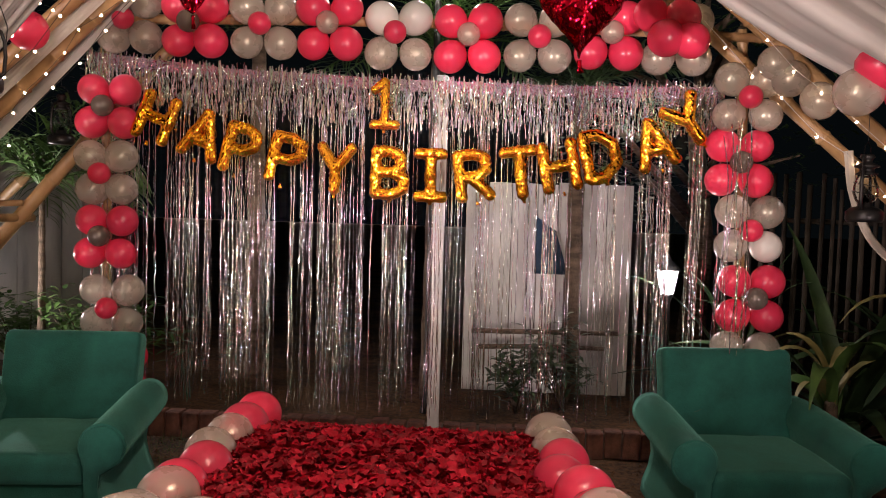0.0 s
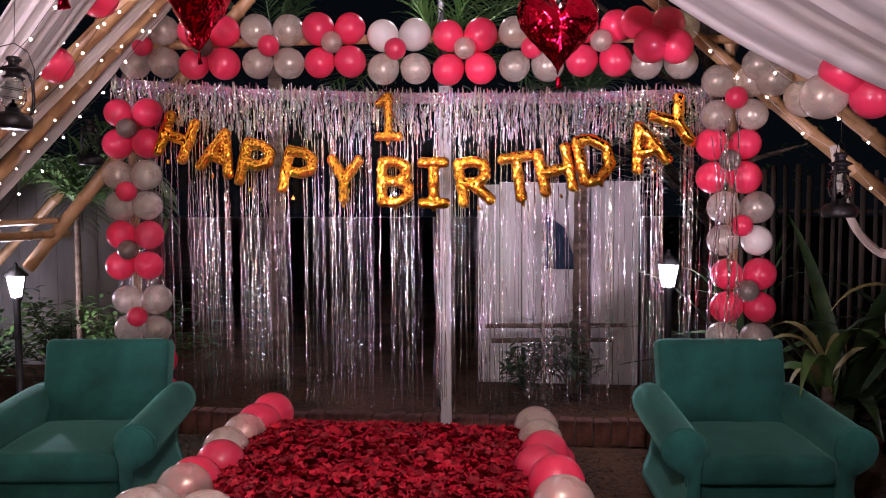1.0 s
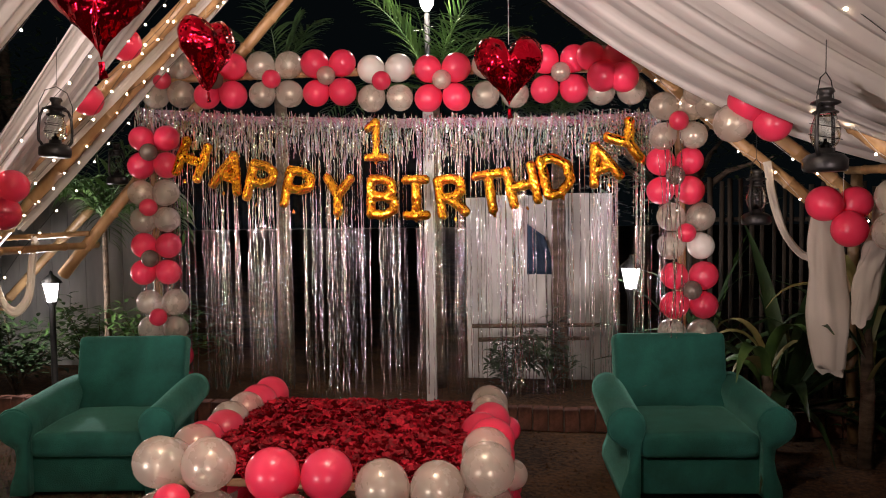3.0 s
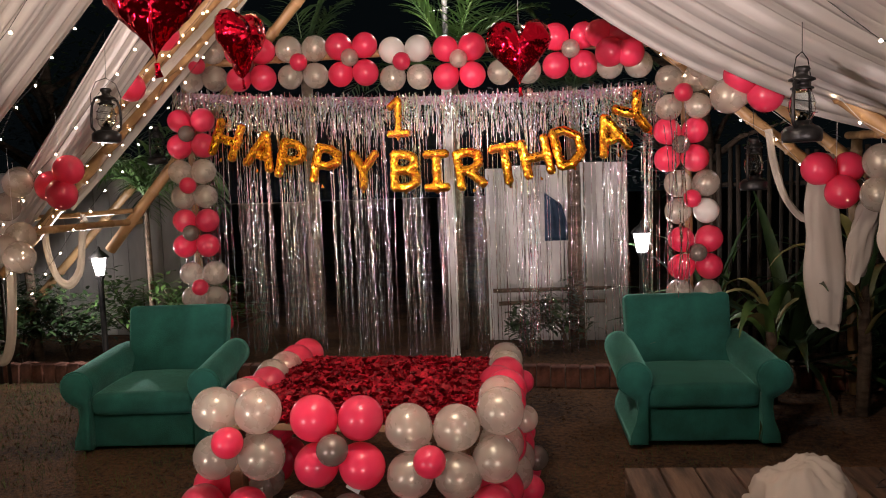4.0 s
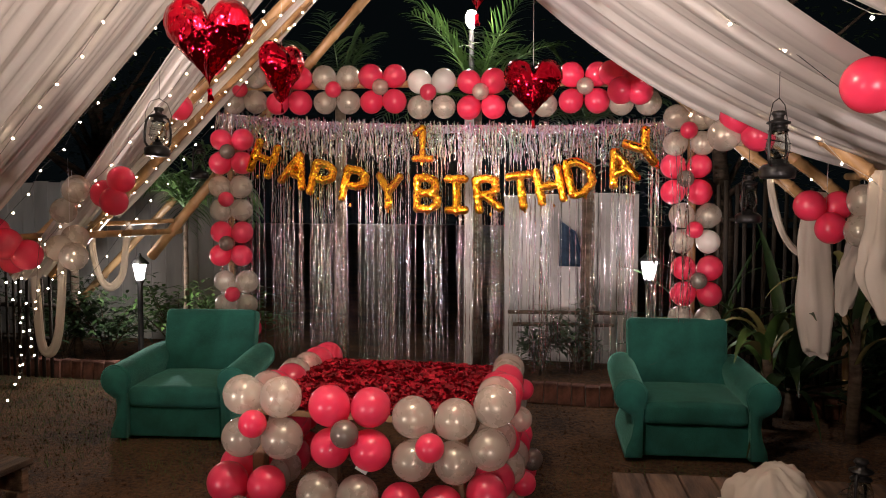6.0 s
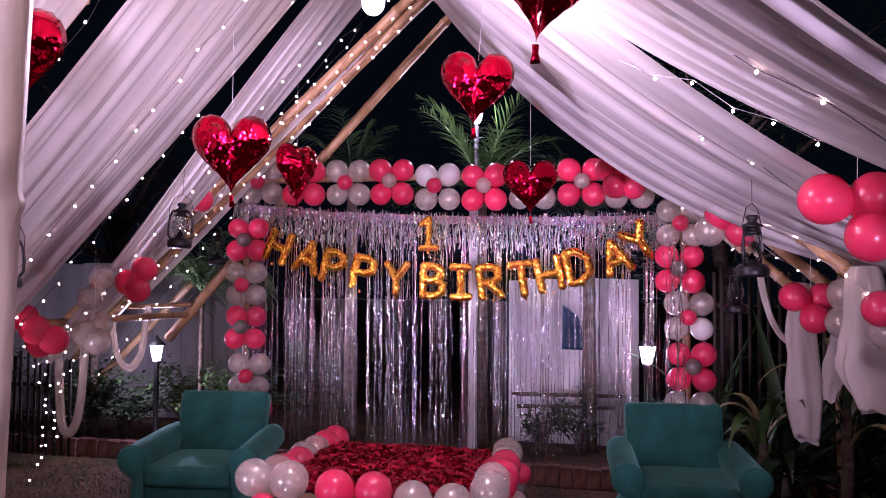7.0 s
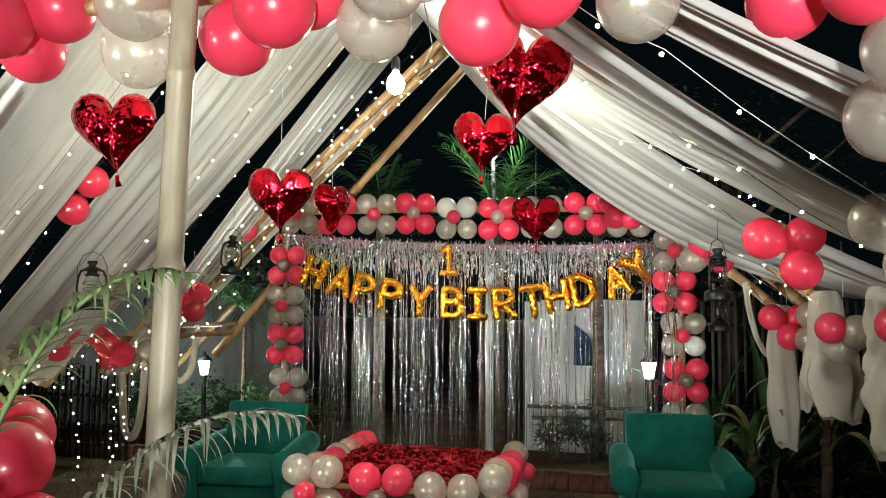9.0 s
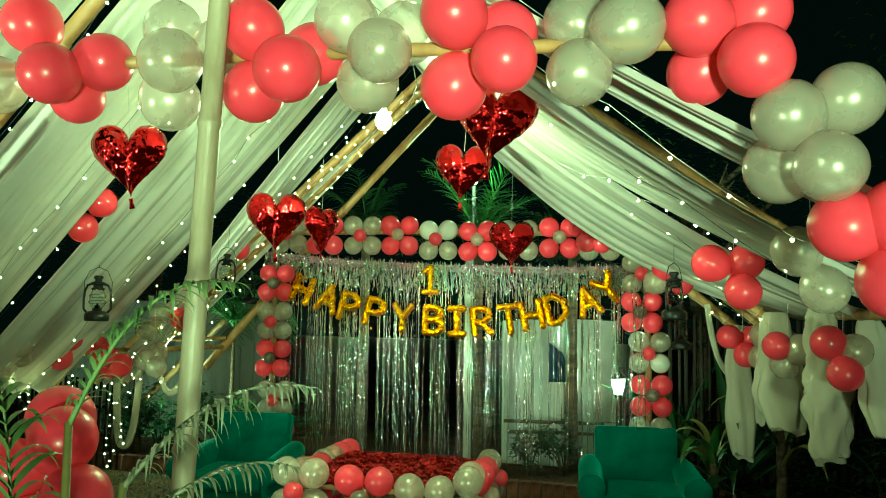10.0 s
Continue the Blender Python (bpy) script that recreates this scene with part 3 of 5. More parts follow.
def flower(centre, colours, core, group, spread=0.5, depth=0.085, scale=1.0, roll=0.0):
    """Four balloons in a square with a small one in front."""
    main = colours[0]
    root = thing("balloon_cluster", pose(*centre), "four " + WORDS[main] + " balloons" + (" round a small " + core + " one" if core else " tied together"), "balloons", group)
    for (sx, sz), c in zip(((-1, 1), (1, 1), (-1, -1), (1, -1)), colours):
        k = scale * brnd.uniform(0.95, 1.04)
        d = Matrix.Rotation(roll, 3, "Y") @ Vector((sx * 0.097, brnd.uniform(-0.015, 0.015), sz * 0.099)) * scale
        part("balloon", BIG[c], None, root, m=aim(d, Vector((sx, -0.35 + brnd.uniform(-0.3, 0.3), sz)), k))
    if core:
        part("balloon", SMALL[core], None, root, "small " + WORDS[core] + " balloon", m=aim(Vector((brnd.uniform(-0.01, 0.01), -depth * scale, brnd.uniform(-0.01, 0.01))), (brnd.uniform(-0.3, 0.3), -1, brnd.uniform(-0.3, 0.3)), scale))
    return root


def bunch(centre, items, group, label):
    """Loose bunch: items are (colour, dx, dy, dz, scale)."""
    root = thing("balloon_bunch", pose(*centre), label, "balloons", group)
    for c, dx, dy, dz, k in items:
        d = Vector((dx, dy, dz))
        part("balloon", BIG[c], None, root, m=aim(d, d if d.length > 0.03 else (0, -1, 0.1), k))
    return root


P, W, G = "pink", "pearl", "grey"
ARCH = [(-1.56, 2.573, W, P), (-1.175, 2.555, P, G), (-0.776, 2.552, W, P), (-0.392, 2.549, P, W), (-0.001, 2.50, None, P), (0.387, 2.49, P, W), (0.775, 2.50, W, P), (1.163, 2.52, P, W), (1.53, 2.50, W, None)]
for x, z, c, core in ARCH:
    cols = ("white", "white", W, W) if c is None else (c,) * 4
    flower((x, 4.44, z), cols, core, "arch clusters")
for x, z, c, core in ((-1.682, 2.077, P, G), (-1.69, 1.693, W, P), (-1.69, 1.319, P, G), (-1.655, 0.913, W, P), (-1.62, 0.53, P, G)):
    flower((x, 4.44, z), (c,) * 4, core, "column clusters", scale=0.97)
for x, y, z, cols, core in ((1.915, 4.40, 2.19, (W,) * 4, P), (1.907, 4.48, 1.842, (P,) * 4, G), (1.975, 4.48, 1.479, (W, W, W, "white"), P), (1.99, 4.44, 1.096, (P,) * 4, G), (1.98, 4.46, 0.72, (W,) * 4, P)):
    flower((x, y, z), cols, core, "column clusters", scale=0.97)


# ---- lettering ----
STROKES = {
    "H": (((0, 0), (0, 1)), ((0.6, 0), (0.6, 1)), ((0, 0.5), (0.6, 0.5))),
    "A": (((0, 0), (0.33, 1), (0.66, 0)), ((0.14, 0.34), (0.52, 0.34))),
    "P": (((0, 0), (0, 1), (0.35, 1), (0.56, 0.88), (0.56, 0.62), (0.35, 0.48), (0, 0.48)),),
    "Y": (((0, 1), (0.33, 0.5), (0.66, 1)), ((0.33, 0.5), (0.33, 0))),
    "B": (((0, 0), (0, 1), (0.32, 1), (0.52, 0.88), (0.52, 0.64), (0.32, 0.52), (0, 0.52)), ((0.32, 0.52), (0.58, 0.38), (0.58, 0.13), (0.34, 0), (0, 0))),
    "I": (((0.3, 0), (0.3, 1)), ((0.04, 1), (0.56, 1)), ((0.04, 0), (0.56, 0))),
    "R": (((0, 0), (0, 1), (0.35, 1), (0.56, 0.88), (0.56, 0.62), (0.35, 0.48), (0, 0.48)), ((0.25, 0.46), (0.6, 0))),
    "T": (((0.31, 0), (0.31, 1)), ((0, 1), (0.62, 1))),
    "D": (((0, 0), (0, 1), (0.3, 1), (0.6, 0.72), (0.6, 0.28), (0.3, 0), (0, 0)),),
    "1": (((0.3, 0), (0.3, 1), (0.08, 0.8)), ((0.05, 0), (0.55, 0))),
}


WRINKLE = bpy.data.textures.new("wrinkle", "CLOUDS")
WRINKLE.noise_scale, WRINKLE.noise_depth = 0.05, 1


def letter(ch, x, z, lean, y=4.40, high=0.240):
    """An inflated foil letter: fat strokes melted into one skin, tied with a small tail."""
    bm = bmesh.new()
    wide = max(p[0] for s in STROKES[ch] for p in s)
    for s in STROKES[ch]:
        for (ax, az), (bx, bz) in zip(s, s[1:]):
            a = Vector(((ax - wide / 2) * high * 1.12, 0, (az - 0.5) * high))
            b = Vector(((bx - wide / 2) * high * 1.12, 0, (bz - 0.5) * high))
            r = 0.0355 if ch != "1" else 0.029
            d = (b - a).normalized()
            pts = [a - d * r * 0.75, a - d * r * 0.4, a, a.lerp(b, 0.25), a.lerp(b, 0.5), a.lerp(b, 0.75), b, b + d * r * 0.4, b + d * r * 0.75]
            k = brnd.uniform(0.9, 1.0)
            tube(bm, pts, [r * 0.45, r * 0.86, r, r * k, r * 1.03, r * k, r, r * 0.86, r * 0.45], 10, flat=0.85)
    tube(bm, [(0, 0, -high / 2 - 0.02), (0.004, 0, -high / 2 - 0.05)], [0.008, 0.014], 6, flat=0.4)
    ob = part("letter_balloon", bm, M_GOLD)
    ob.matrix_basis = pose(x, y, z, brnd.uniform(-6, 6), 0, brnd.uniform(-10, 10)) @ Matrix.Rotation(radians(-lean), 4, "Y")
    rm = ob.modifiers.new("skin", "REMESH")
    rm.mode, rm.voxel_size, rm.use_smooth_shade = "VOXEL", 0.006, True
    sm = ob.modifiers.new("soften", "SMOOTH")
    sm.factor, sm.iterations = 0.5, 3
    wr = ob.modifiers.new("wrinkles", "DISPLACE")
    wr.texture, wr.strength, wr.mid_level, wr.texture_coords = WRINKLE, 0.009, 0.5, "GLOBAL"
    return tagged(ob, "shiny gold foil balloon " + ("numeral one" if ch == "1" else "letter " + ch) + " on the foil curtain", "letter balloon", "gold letters")


for ch, x, z, lean in (("H", -1.381, 2.014, -20), ("A", -1.107, 1.924, -18), ("P", -0.884, 1.845, -14), ("P", -0.62, 1.797, -12), ("Y", -0.335, 1.75, -2), ("B", -0.026, 1.734, -1), ("I", 0.199, 1.725, 0), ("R", 0.448, 1.73, 8), ("T", 0.706, 1.751, 8), ("H", 0.918, 1.795, 12), ("D", 1.142, 1.857, 13), ("A", 1.427, 1.931, 20), ("Y", 1.608, 2.052, 36), ("1", -0.07, 2.12, 0)):
    letter(ch, x, z, lean)

# ---- heart balloons ----


def heart_mesh():
    bm = bmesh.new()
    nt, nr = 72, 12
    sides = []
    for s in (-1, 1):
        rings = []
        for i in range(nr + 1):
            r = i / nr
            row = []
            for j in range(nt):
                t = math.tau * j / nt
                hx = 16 * math.sin(t) ** 3 / 17
                hz = (13 * math.cos(t) - 5 * math.cos(2 * t) - 2 * math.cos(3 * t) - math.cos(4 * t)) / 17
                hz = hz * 0.93 + 0.02
                pucker = 1 - 0.03 * r ** 4 * abs(math.sin(17 * t + 0.7 * math.sin(5 * t)))
                x, z = hx * r * pucker, (hz - 0.1) * r * pucker + 0.1
                th = 0.43 * max(0, 1 - r ** 2.2) ** 0.6
                th *= 1 - 0.22 * math.exp(-((x / 0.12) ** 2)) * max(0, min(1, (z + 0.1) * 1.4))
                wr = 0.05 * r ** 2 * (1 - r ** 8) * math.sin(17 * t + 2 * math.sin(3 * t + s)) + 0.09 * (abs(noise.noise(Vector((x * 2.3, s * 2.0, z * 2.3)))) - 0.2) * (1 - r ** 6)
                row.append((x, s * (th + wr if r < 1 else 0.0), z))
            rings.append(row)
        sides.append(rings)
    vs = []
    for s, rings in enumerate(sides):
        grid = []
        centre = bm.verts.new(rings[0][0])
        for i in range(1, nr + 1):
            if i == nr and s == 1:
                grid.append(vs[0][-1])
            else:
                grid.append([bm.verts.new(p) for p in rings[i]])
        vs.append(grid)
        for j in range(nt):
            k = (j + 1) % nt
            f = (centre, grid[0][j], grid[0][k])
            bm.faces.new(f if s else f[::-1])
            for a, b in zip(grid, grid[1:]):
                f = (a[j], b[j], b[k], a[k])
                bm.faces.new(f if s else f[::-1])
    tube(bm, [(0, 0, -0.92), (0.01, 0, -1.02), (0.03, 0, -1.14)], [0.05, 0.045, 0.075], 8, flat=0.35)
    return mesh_of("heart_balloon", bm, M_RED_FOIL)


HEART = heart_mesh()


def heart(bottom, size, turn, lean=0.0, tilt=0.0, hang=0.9):
    root = thing("heart_balloon", Matrix.Translation(bottom) @ pose(0, 0, 0, tilt, lean, turn), "shiny crinkled red foil heart balloon hung on a thread", "heart balloon", "red hearts")
    s = size / 2
    part("heart", HEART, None, root, m=Matrix.Translation((0, 0, 1.1 * s)) @ Matrix.Diagonal((s * 0.9, s, s * 1.08, 1)))
    bm = bmesh.new()
    tube(bm, [(0, 0, 1.62 * s), (0, 0, 1.62 * s + hang)], 0.0012, 4)
    part("thread", bm, M_THREAD, root, "thin pale thread")
    return root


heart((-0.23, 1.34, 2.10), 0.43, 22, 0, 0, 1.0)
heart((-0.58, 2.90, 2.23), 0.43, 70, 0, 0, 0.8)
heart((0.80, 1.80, 2.46), 0.43, 8, 4, 0, 0.5)
heart((0.907, 3.22, 2.14), 0.43, 8, 0, 0, 0.7)
heart((-0.576, 0.40, 2.30), 0.44, 28, -4, 0, 0.4)
heart((1.29, 0.12, 2.36), 0.43, 12, 8, 0, 0.2)

# ---- armchairs ----


def armchair():
    root = thing("armchair", Matrix(), "green velvet armchair with rolled arms on the soil", "armchair", "green armchairs")
    # body under the cushion
    bm = bmesh.new()
    box(bm, (-0.345, 0.03, 0.02), (0.345, 0.80, 0.27), 0.02, 2)
    part("base", bm, M_VELVET, root)
    bm = bmesh.new()
    box(bm, (-0.335, -0.015, 0.235), (0.335, 0.68, 0.375), 0.055, 5)
    for v in bm.verts:
        if v.co.z > 0.33:
            v.co.z += 0.025 * math.cos(v.co.x * 4) * math.cos((v.co.y - 0.33) * 4)
    bmesh.ops.subdivide_edges(bm, edges=[e for e in bm.edges if e.calc_length() > 0.25], cuts=5, use_grid_fill=True)
    for v in bm.verts:
        if v.co.z > 0.36:
            v.co.z += 0.02 * math.cos(v.co.x * 4.2) * math.cos((v.co.y - 0.33) * 4) + 0.006 * noise.noise(v.co * 9)
    part("seat", bm, M_VELVET, root, "plump velvet seat cushion")
    bm = bmesh.new()
    box(bm, (-0.355, 0.0, 0.0), (0.355, 0.17, 0.53), 0.05, 5)
    bmesh.ops.subdivide_edges(bm, edges=[e for e in bm.edges if e.calc_length() > 0.2], cuts=5, use_grid_fill=True)
    for v in bm.verts:
        v.co.x *= 1 - 0.05 * (0.5 - v.co.z)
        if v.co.y < 0.06:
            v.co.y -= 0.022 * math.cos(v.co.x * 4.2) * math.sin(math.pi * v.co.z / 0.5) + 0.004 * noise.noise(v.co * 7)
    part("backrest", bm, M_VELVET, root, m=pose(0, 0.60, 0.32, -13))
    # back shell below the backrest
    bm = bmesh.new()
    box(bm, (-0.36, 0.70, 0.02), (0.36, 0.86, 0.50), 0.04, 3)
    part("back_panel", bm, M_VELVET, root)
    for s in (-1, 1):
        prof = [(0.335, 0.02), (0.335, 0.22), (0.33, 0.34)]
        cx, cz, r = 0.412, 0.425, 0.102
        for k in range(15):
            a = radians(185 - k * (185 + 62) / 14)
            prof.append((cx + r * math.cos(a), cz + r * math.sin(a)))
        prof += [(0.402, 0.30), (0.395, 0.24), (0.408, 0.16), (0.440, 0.08), (0.448, 0.02)]
        bm = bmesh.new()
        rings = []
        stations = [(-0.035, 0.86), (-0.028, 0.95), (-0.010, 1.0), (0.15, 1.0), (0.35, 1.0), (0.55, 1.0), (0.70, 0.97), (0.78, 0.9)]
        for y, k in stations:
            rise = 0.05 * max(0, y) / 0.78
            row = []
            for x, z in prof:
                mx, mz = 0.39, 0.25
                row.append(bm.verts.new((s * (mx + (x - mx) * (0.4 + 0.6 * k) - 0.02 * max(0, y)), y, max(0.02, mz + (z - mz) * (0.7 + 0.3 * k)) + (rise if z > 0.3 else 0))))
            rings.append(row)
        for a, b in zip(rings, rings[1:]):
            for k in range(len(prof)):
                j = (k + 1) % len(prof)
                f = (a[k], a[j], b[j], b[k])
                bm.faces.new(f if s < 0 else f[::-1])
        bm.faces.new(rings[0] if s > 0 else rings[0][::-1])
        bm.faces.new(rings[-1] if s < 0 else rings[-1][::-1])
        bmesh.ops.recalc_face_normals(bm, faces=bm.faces)
        arm = part("armrest", bm, M_VELVET, root, "rolled velvet armrest")
        # piped edge round the scroll's face
        bm = bmesh.new()
        ring = [(s * x, -0.012, z) for x, z in prof[2:20]]
        tube(bm, ring, 0.008, 6)
        part("piping", bm, M_VELVET, arm)
    for sx in (-0.38, 0.38):
        for sy in (0.05, 0.76):
            bm = bmesh.new()
            lathe(bm, [(0.0, -0.005), (0.022, -0.005), (0.026, 0.03), (0.0, 0.03)], 10)
            part("foot", bm, M_BLACK, root, "short dark foot", m=pose(sx, sy, 0))
    return root


chair = armchair()
chair.matrix_basis = pose(1.93, 3.62, 0, 0, 0, 6)
other = copy_thing(chair, pose(-1.56, 3.30, 0, 0, 0, 8))

# ---- table with rose petals and balloons ----
TX0, TX1, TY0, TY1, TZ = -0.28, 0.80, 1.72, 2.86, 0.70
table = thing("table", pose((TX0 + TX1) / 2, (TY0 + TY1) / 2, 0), "plain wooden table covered with rose petals", "table")
hx, hy = (TX1 - TX0) / 2, (TY1 - TY0) / 2
for k in range(6):
    bm = bmesh.new()
    a = -hy + 2 * hy * k / 6
    box(bm, (-hx, a + 0.002, TZ - 0.03), (hx, a + 2 * hy / 6 - 0.002, TZ), 0.003)
    part("plank", bm, M_TABLE, table, smooth=False)
for sx in (-1, 1):
    for sy in (-1, 1):
        bm = bmesh.new()
        box(bm, (-0.03, -0.03, 0), (0.03, 0.03, TZ - 0.03), 0.004)
        part("leg", bm, M_TABLE, table, smooth=False, m=pose(sx * (hx - 0.06), sy * (hy - 0.06), 0))
for sy in (1,):
    bm = bmesh.new()
    box(bm, (-hx + 0.09, -0.012, TZ - 0.12), (hx - 0.09, 0.012, TZ - 0.031), 0.002)
    part("apron", bm, M_TABLE, table, smooth=False, m=pose(0, sy * (hy - 0.06), 0))


def petals():
    rnd = random.Random(21)
    bm = bmesh.new()
    for k in range(8500):
        u, v = rnd.uniform(0.01, 0.99), rnd.uniform(0.01, 0.99)
        x, y = TX0 + (TX1 - TX0) * u, TY0 + (TY1 - TY0) * v
        heap = 0.035 * min(1, 6 * min(u, 1 - u, v, 1 - v)) * (0.6 + 0.8 * (0.5 + noise.noise(Vector((x * 7, y * 7, 0)))))
        z = TZ + 0.006 + heap * rnd.uniform(0.35, 1.25)
        s = rnd.uniform(0.010, 0.019)
        m = Matrix.Translation((x, y, z)) @ Euler((rnd.gauss(0, 0.42), rnd.gauss(0, 0.42), rnd.uniform(0, 6.28))).to_matrix().to_4x4()
        cup = rnd.uniform(0.25, 0.8)
        g = []
        for i in (-1, 0, 1):
            row = []
            for j in (-1, 0, 1):
                w = 1.0 if i >= 0 else 0.62
                row.append(bm.verts.new(m @ Vector((j * s * w * (0.85 if i == 1 else 1), i * s, cup * s * (j * j * 0.6 + i * i * 0.5)))))
            g.append(row)
        for a, b in zip(g, g[1:]):
            for j in range(2):
                bm.faces.new((a[j], a[j + 1], b[j + 1], b[j]))
    ob = part("rose_petals", bm, M_PETAL)
    return tagged(ob, "thick layer of loose dark red rose petals", "petals", kind="stuff")


petals()


def table_flower(x, y, z, c, core, turn=0.0, scale=0.96):
    f = flower((x, y, z), (c,) * 4, core, "table clusters", scale=scale)
    f.matrix_basis = pose(x, y, z, 0, 0, turn)
    return f


for x, z, c, core in ((-0.125, 0.70, W, P), (0.29, 0.675, P, G), (0.665, 0.645, W, P), (-0.20, 0.295, P, G), (0.235, 0.285, W, P), (0.61, 0.265, P, G)):
    table_flower(x, 1.58, z, c, core)
for x, y, z, c, core in ((-0.28, 1.88, 0.64, W, None), (-0.30, 2.22, 0.61, P, W), (-0.32, 2.57, 0.61, W, P), (-0.33, 2.90, 0.61, P, None), (-0.32, 1.88, 0.31, P, G), (-0.34, 2.25, 0.31, W, P), (-0.36, 2.63, 0.31, P, G)):
    table_flower(x, y, z, c, core, -90)
for x, y, z, c, core in ((0.91, 1.72, 0.70, W, None), (0.89, 2.10, 0.63, P, W), (0.84, 2.46, 0.61, P, None), (0.83, 2.78, 0.61, W, P), (0.88, 1.74, 0.31, P, None), (0.91, 2.12, 0.31, W, P), (0.91, 2.50, 0.31, P, G)):
    table_flower(x, y, z, c, core, 90)

# ---- loose bunches on the rafters and eaves ----


def balloons_at(group, label, items, k=1.0):
    """One bunch from (colour, x, y, z); its base is the mean place."""
    n = len(items)
    c = [sum(i[a] for i in items) / n for a in (1, 2, 3)]
    root = bunch(c, [(i[0], i[1] - c[0], i[2] - c[1], i[3] - c[2], k * brnd.uniform(0.95, 1.05)) for i in items], group, label)
    up = roof_z(c[0]) + 0.03 - c[2]
    if group == "rafter bunches" and up > 0.02:
        bm = bmesh.new()
        tube(bm, [(0, 0, 0), (0.004, 0, up * 0.5), (0, 0, up)], 0.0015, 4)
        part("tie", bm, M_THREAD, root, "thin tying thread")
    return root


PK = "glossy coral pink balloons tied to a rafter"
PR = "pearly champagne balloons tied to a rafter"
MX = "mixed pink and pearl balloons along the eave"
g1 = "rafter bunches"
balloons_at(g1, PR, ((W, -1.92, 2.78, 1.73), (W, -2.03, 2.81, 1.60), (W, -1.99, 2.89, 1.75)), 0.9)
balloons_at(g1, PK, ((P, -1.81, 2.92, 1.71), (P, -1.67, 2.89, 1.80), (P, -1.71, 2.87, 1.66)), 0.92)
balloons_at(g1, PR, ((W, -1.86, 2.67, 1.32), (W, -1.96, 2.67, 1.37), (W, -1.92, 2.77, 1.43)), 0.9)
balloons_at(g1, PK, ((P, -2.24, 2.55, 1.40), (P, -2.36, 2.6, 1.47), (P, -2.15, 2.62, 1.33), (P, -2.30, 2.68, 1.30)))
balloons_at(g1, PK, ((P, -1.34, 1.2, 2.43), (P, -1.47, 1.2, 2.27)))
balloons_at(g1, PK, ((P, -1.85, 2.46, 2.16), (P, -2.0, 2.46, 2.02)))
balloons_at(g1, PK, ((P, -1.72, 3.7, 2.35), (P, -1.30, 3.4, 2.62)))
balloons_at(g1, PK, ((P, -1.72, 0.2, 2.12), (P, -1.85, 0.2, 2.02), (P, -1.83, 0.2, 2.17)))
balloons_at(g1, PR, ((W, -2.22, 1.6, 1.52), (W, -2.36, 1.6, 1.36), (W, -2.30, 1.68, 1.45)))
balloons_at(g1, PK, ((P, -2.22, 2.1, 1.55), (P, -2.30, 2.1, 1.40)))
balloons_at(g1, MX, ((P, 2.08, 3.2, 2.16), (P, 2.20, 3.2, 2.05), (W, 2.02, 3.25, 2.06)))
balloons_at(g1, PR, ((W, 2.10, 4.3, 2.28), (W, 2.24, 4.25, 2.16), (W, 2.02, 4.3, 2.36)))
balloons_at(g1, PK, ((P, 2.58, 3.66, 1.65), (P, 2.70, 3.62, 1.51), (P, 2.76, 3.72, 1.65)))
balloons_at(g1, PR, ((W, 2.77, 3.2, 1.68), (W, 2.76, 3.2, 1.51)))
balloons_at(g1, PK, ((P, 2.27, 1.34, 2.07), (P, 2.45, 1.34, 2.08), (P, 2.43, 1.32, 1.92)))
balloons_at(g1, MX, ((P, 2.74, 2.35, 1.62), (W, 2.88, 2.35, 1.60), (W, 2.80, 2.45, 1.50)))
balloons_at(g1, MX, ((P, 2.90, 1.65, 1.66), (W, 3.03, 1.65, 1.62), (P, 2.97, 1.6, 1.5)))
balloons_at(g1, PR, ((W, 2.50, 0.2, 2.04), (W, 2.60, 0.2, 1.89)))
balloons_at(g1, PK, ((P, 1.36, 4.28, 2.60), (P, 1.52, 4.26, 2.58), (P, 1.43, 4.20, 2.46), (P, 1.56, 4.2, 2.45)))
# front garland
g2 = "entrance garland"
FP, FW = "glossy coral pink balloons of the entrance garland", "pearly champagne balloons of the entrance garland"
balloons_at(g2, FP, ((P, -0.02, -0.97, 2.69), (P, 0.11, -1.03, 2.5), (P, 0.23, -0.93, 2.56), (P, 0.09, -0.87, 2.47)))
balloons_at(g2, FW, ((W, 0.47, -0.92, 2.66), (W, 0.53, -1.02, 2.52), (W, 0.46, -0.90, 2.43), (W, 0.64, -0.9, 2.60), (W, -0.16, -0.95, 2.5)))
balloons_at(g2, FP, ((P, 0.79, -1.0, 2.61), (P, 0.92, -1.03, 2.47), (P, 0.76, -0.92, 2.44), (P, 0.94, -0.88, 2.56)))
balloons_at(g2, FW, ((W, 1.08, -0.98, 2.62), (W, 1.21, -1.05, 2.5), (W, 1.11, -0.86, 2.47), (W, 1.23, -0.87, 2.61)))
balloons_at(g2, FP, ((P, 1.41, -1.0, 2.61), (P, 1.56, -1.03, 2.46), (P, 1.39, -0.90, 2.43), (P, 1.53, -0.84, 2.60)))
balloons_at(g2, FW, ((W, 1.76, -1.0, 2.42), (W, 1.89, -1.03, 2.53), (W, 1.74, -0.9, 2.60)))
balloons_at(g2, FP, ((P, 2.07, -0.95, 2.56), (P, 2.21, -1.0, 2.43), (P, 2.23, -0.88, 2.6), (P, 2.08, -0.84, 2.45)))
balloons_at(g2, FW, ((W, 2.29, -0.97, 2.29), (W, 2.44, -0.92, 2.34), (W, 2.38, -1.0, 2.15), (W, 2.29, -0.82, 2.18)))
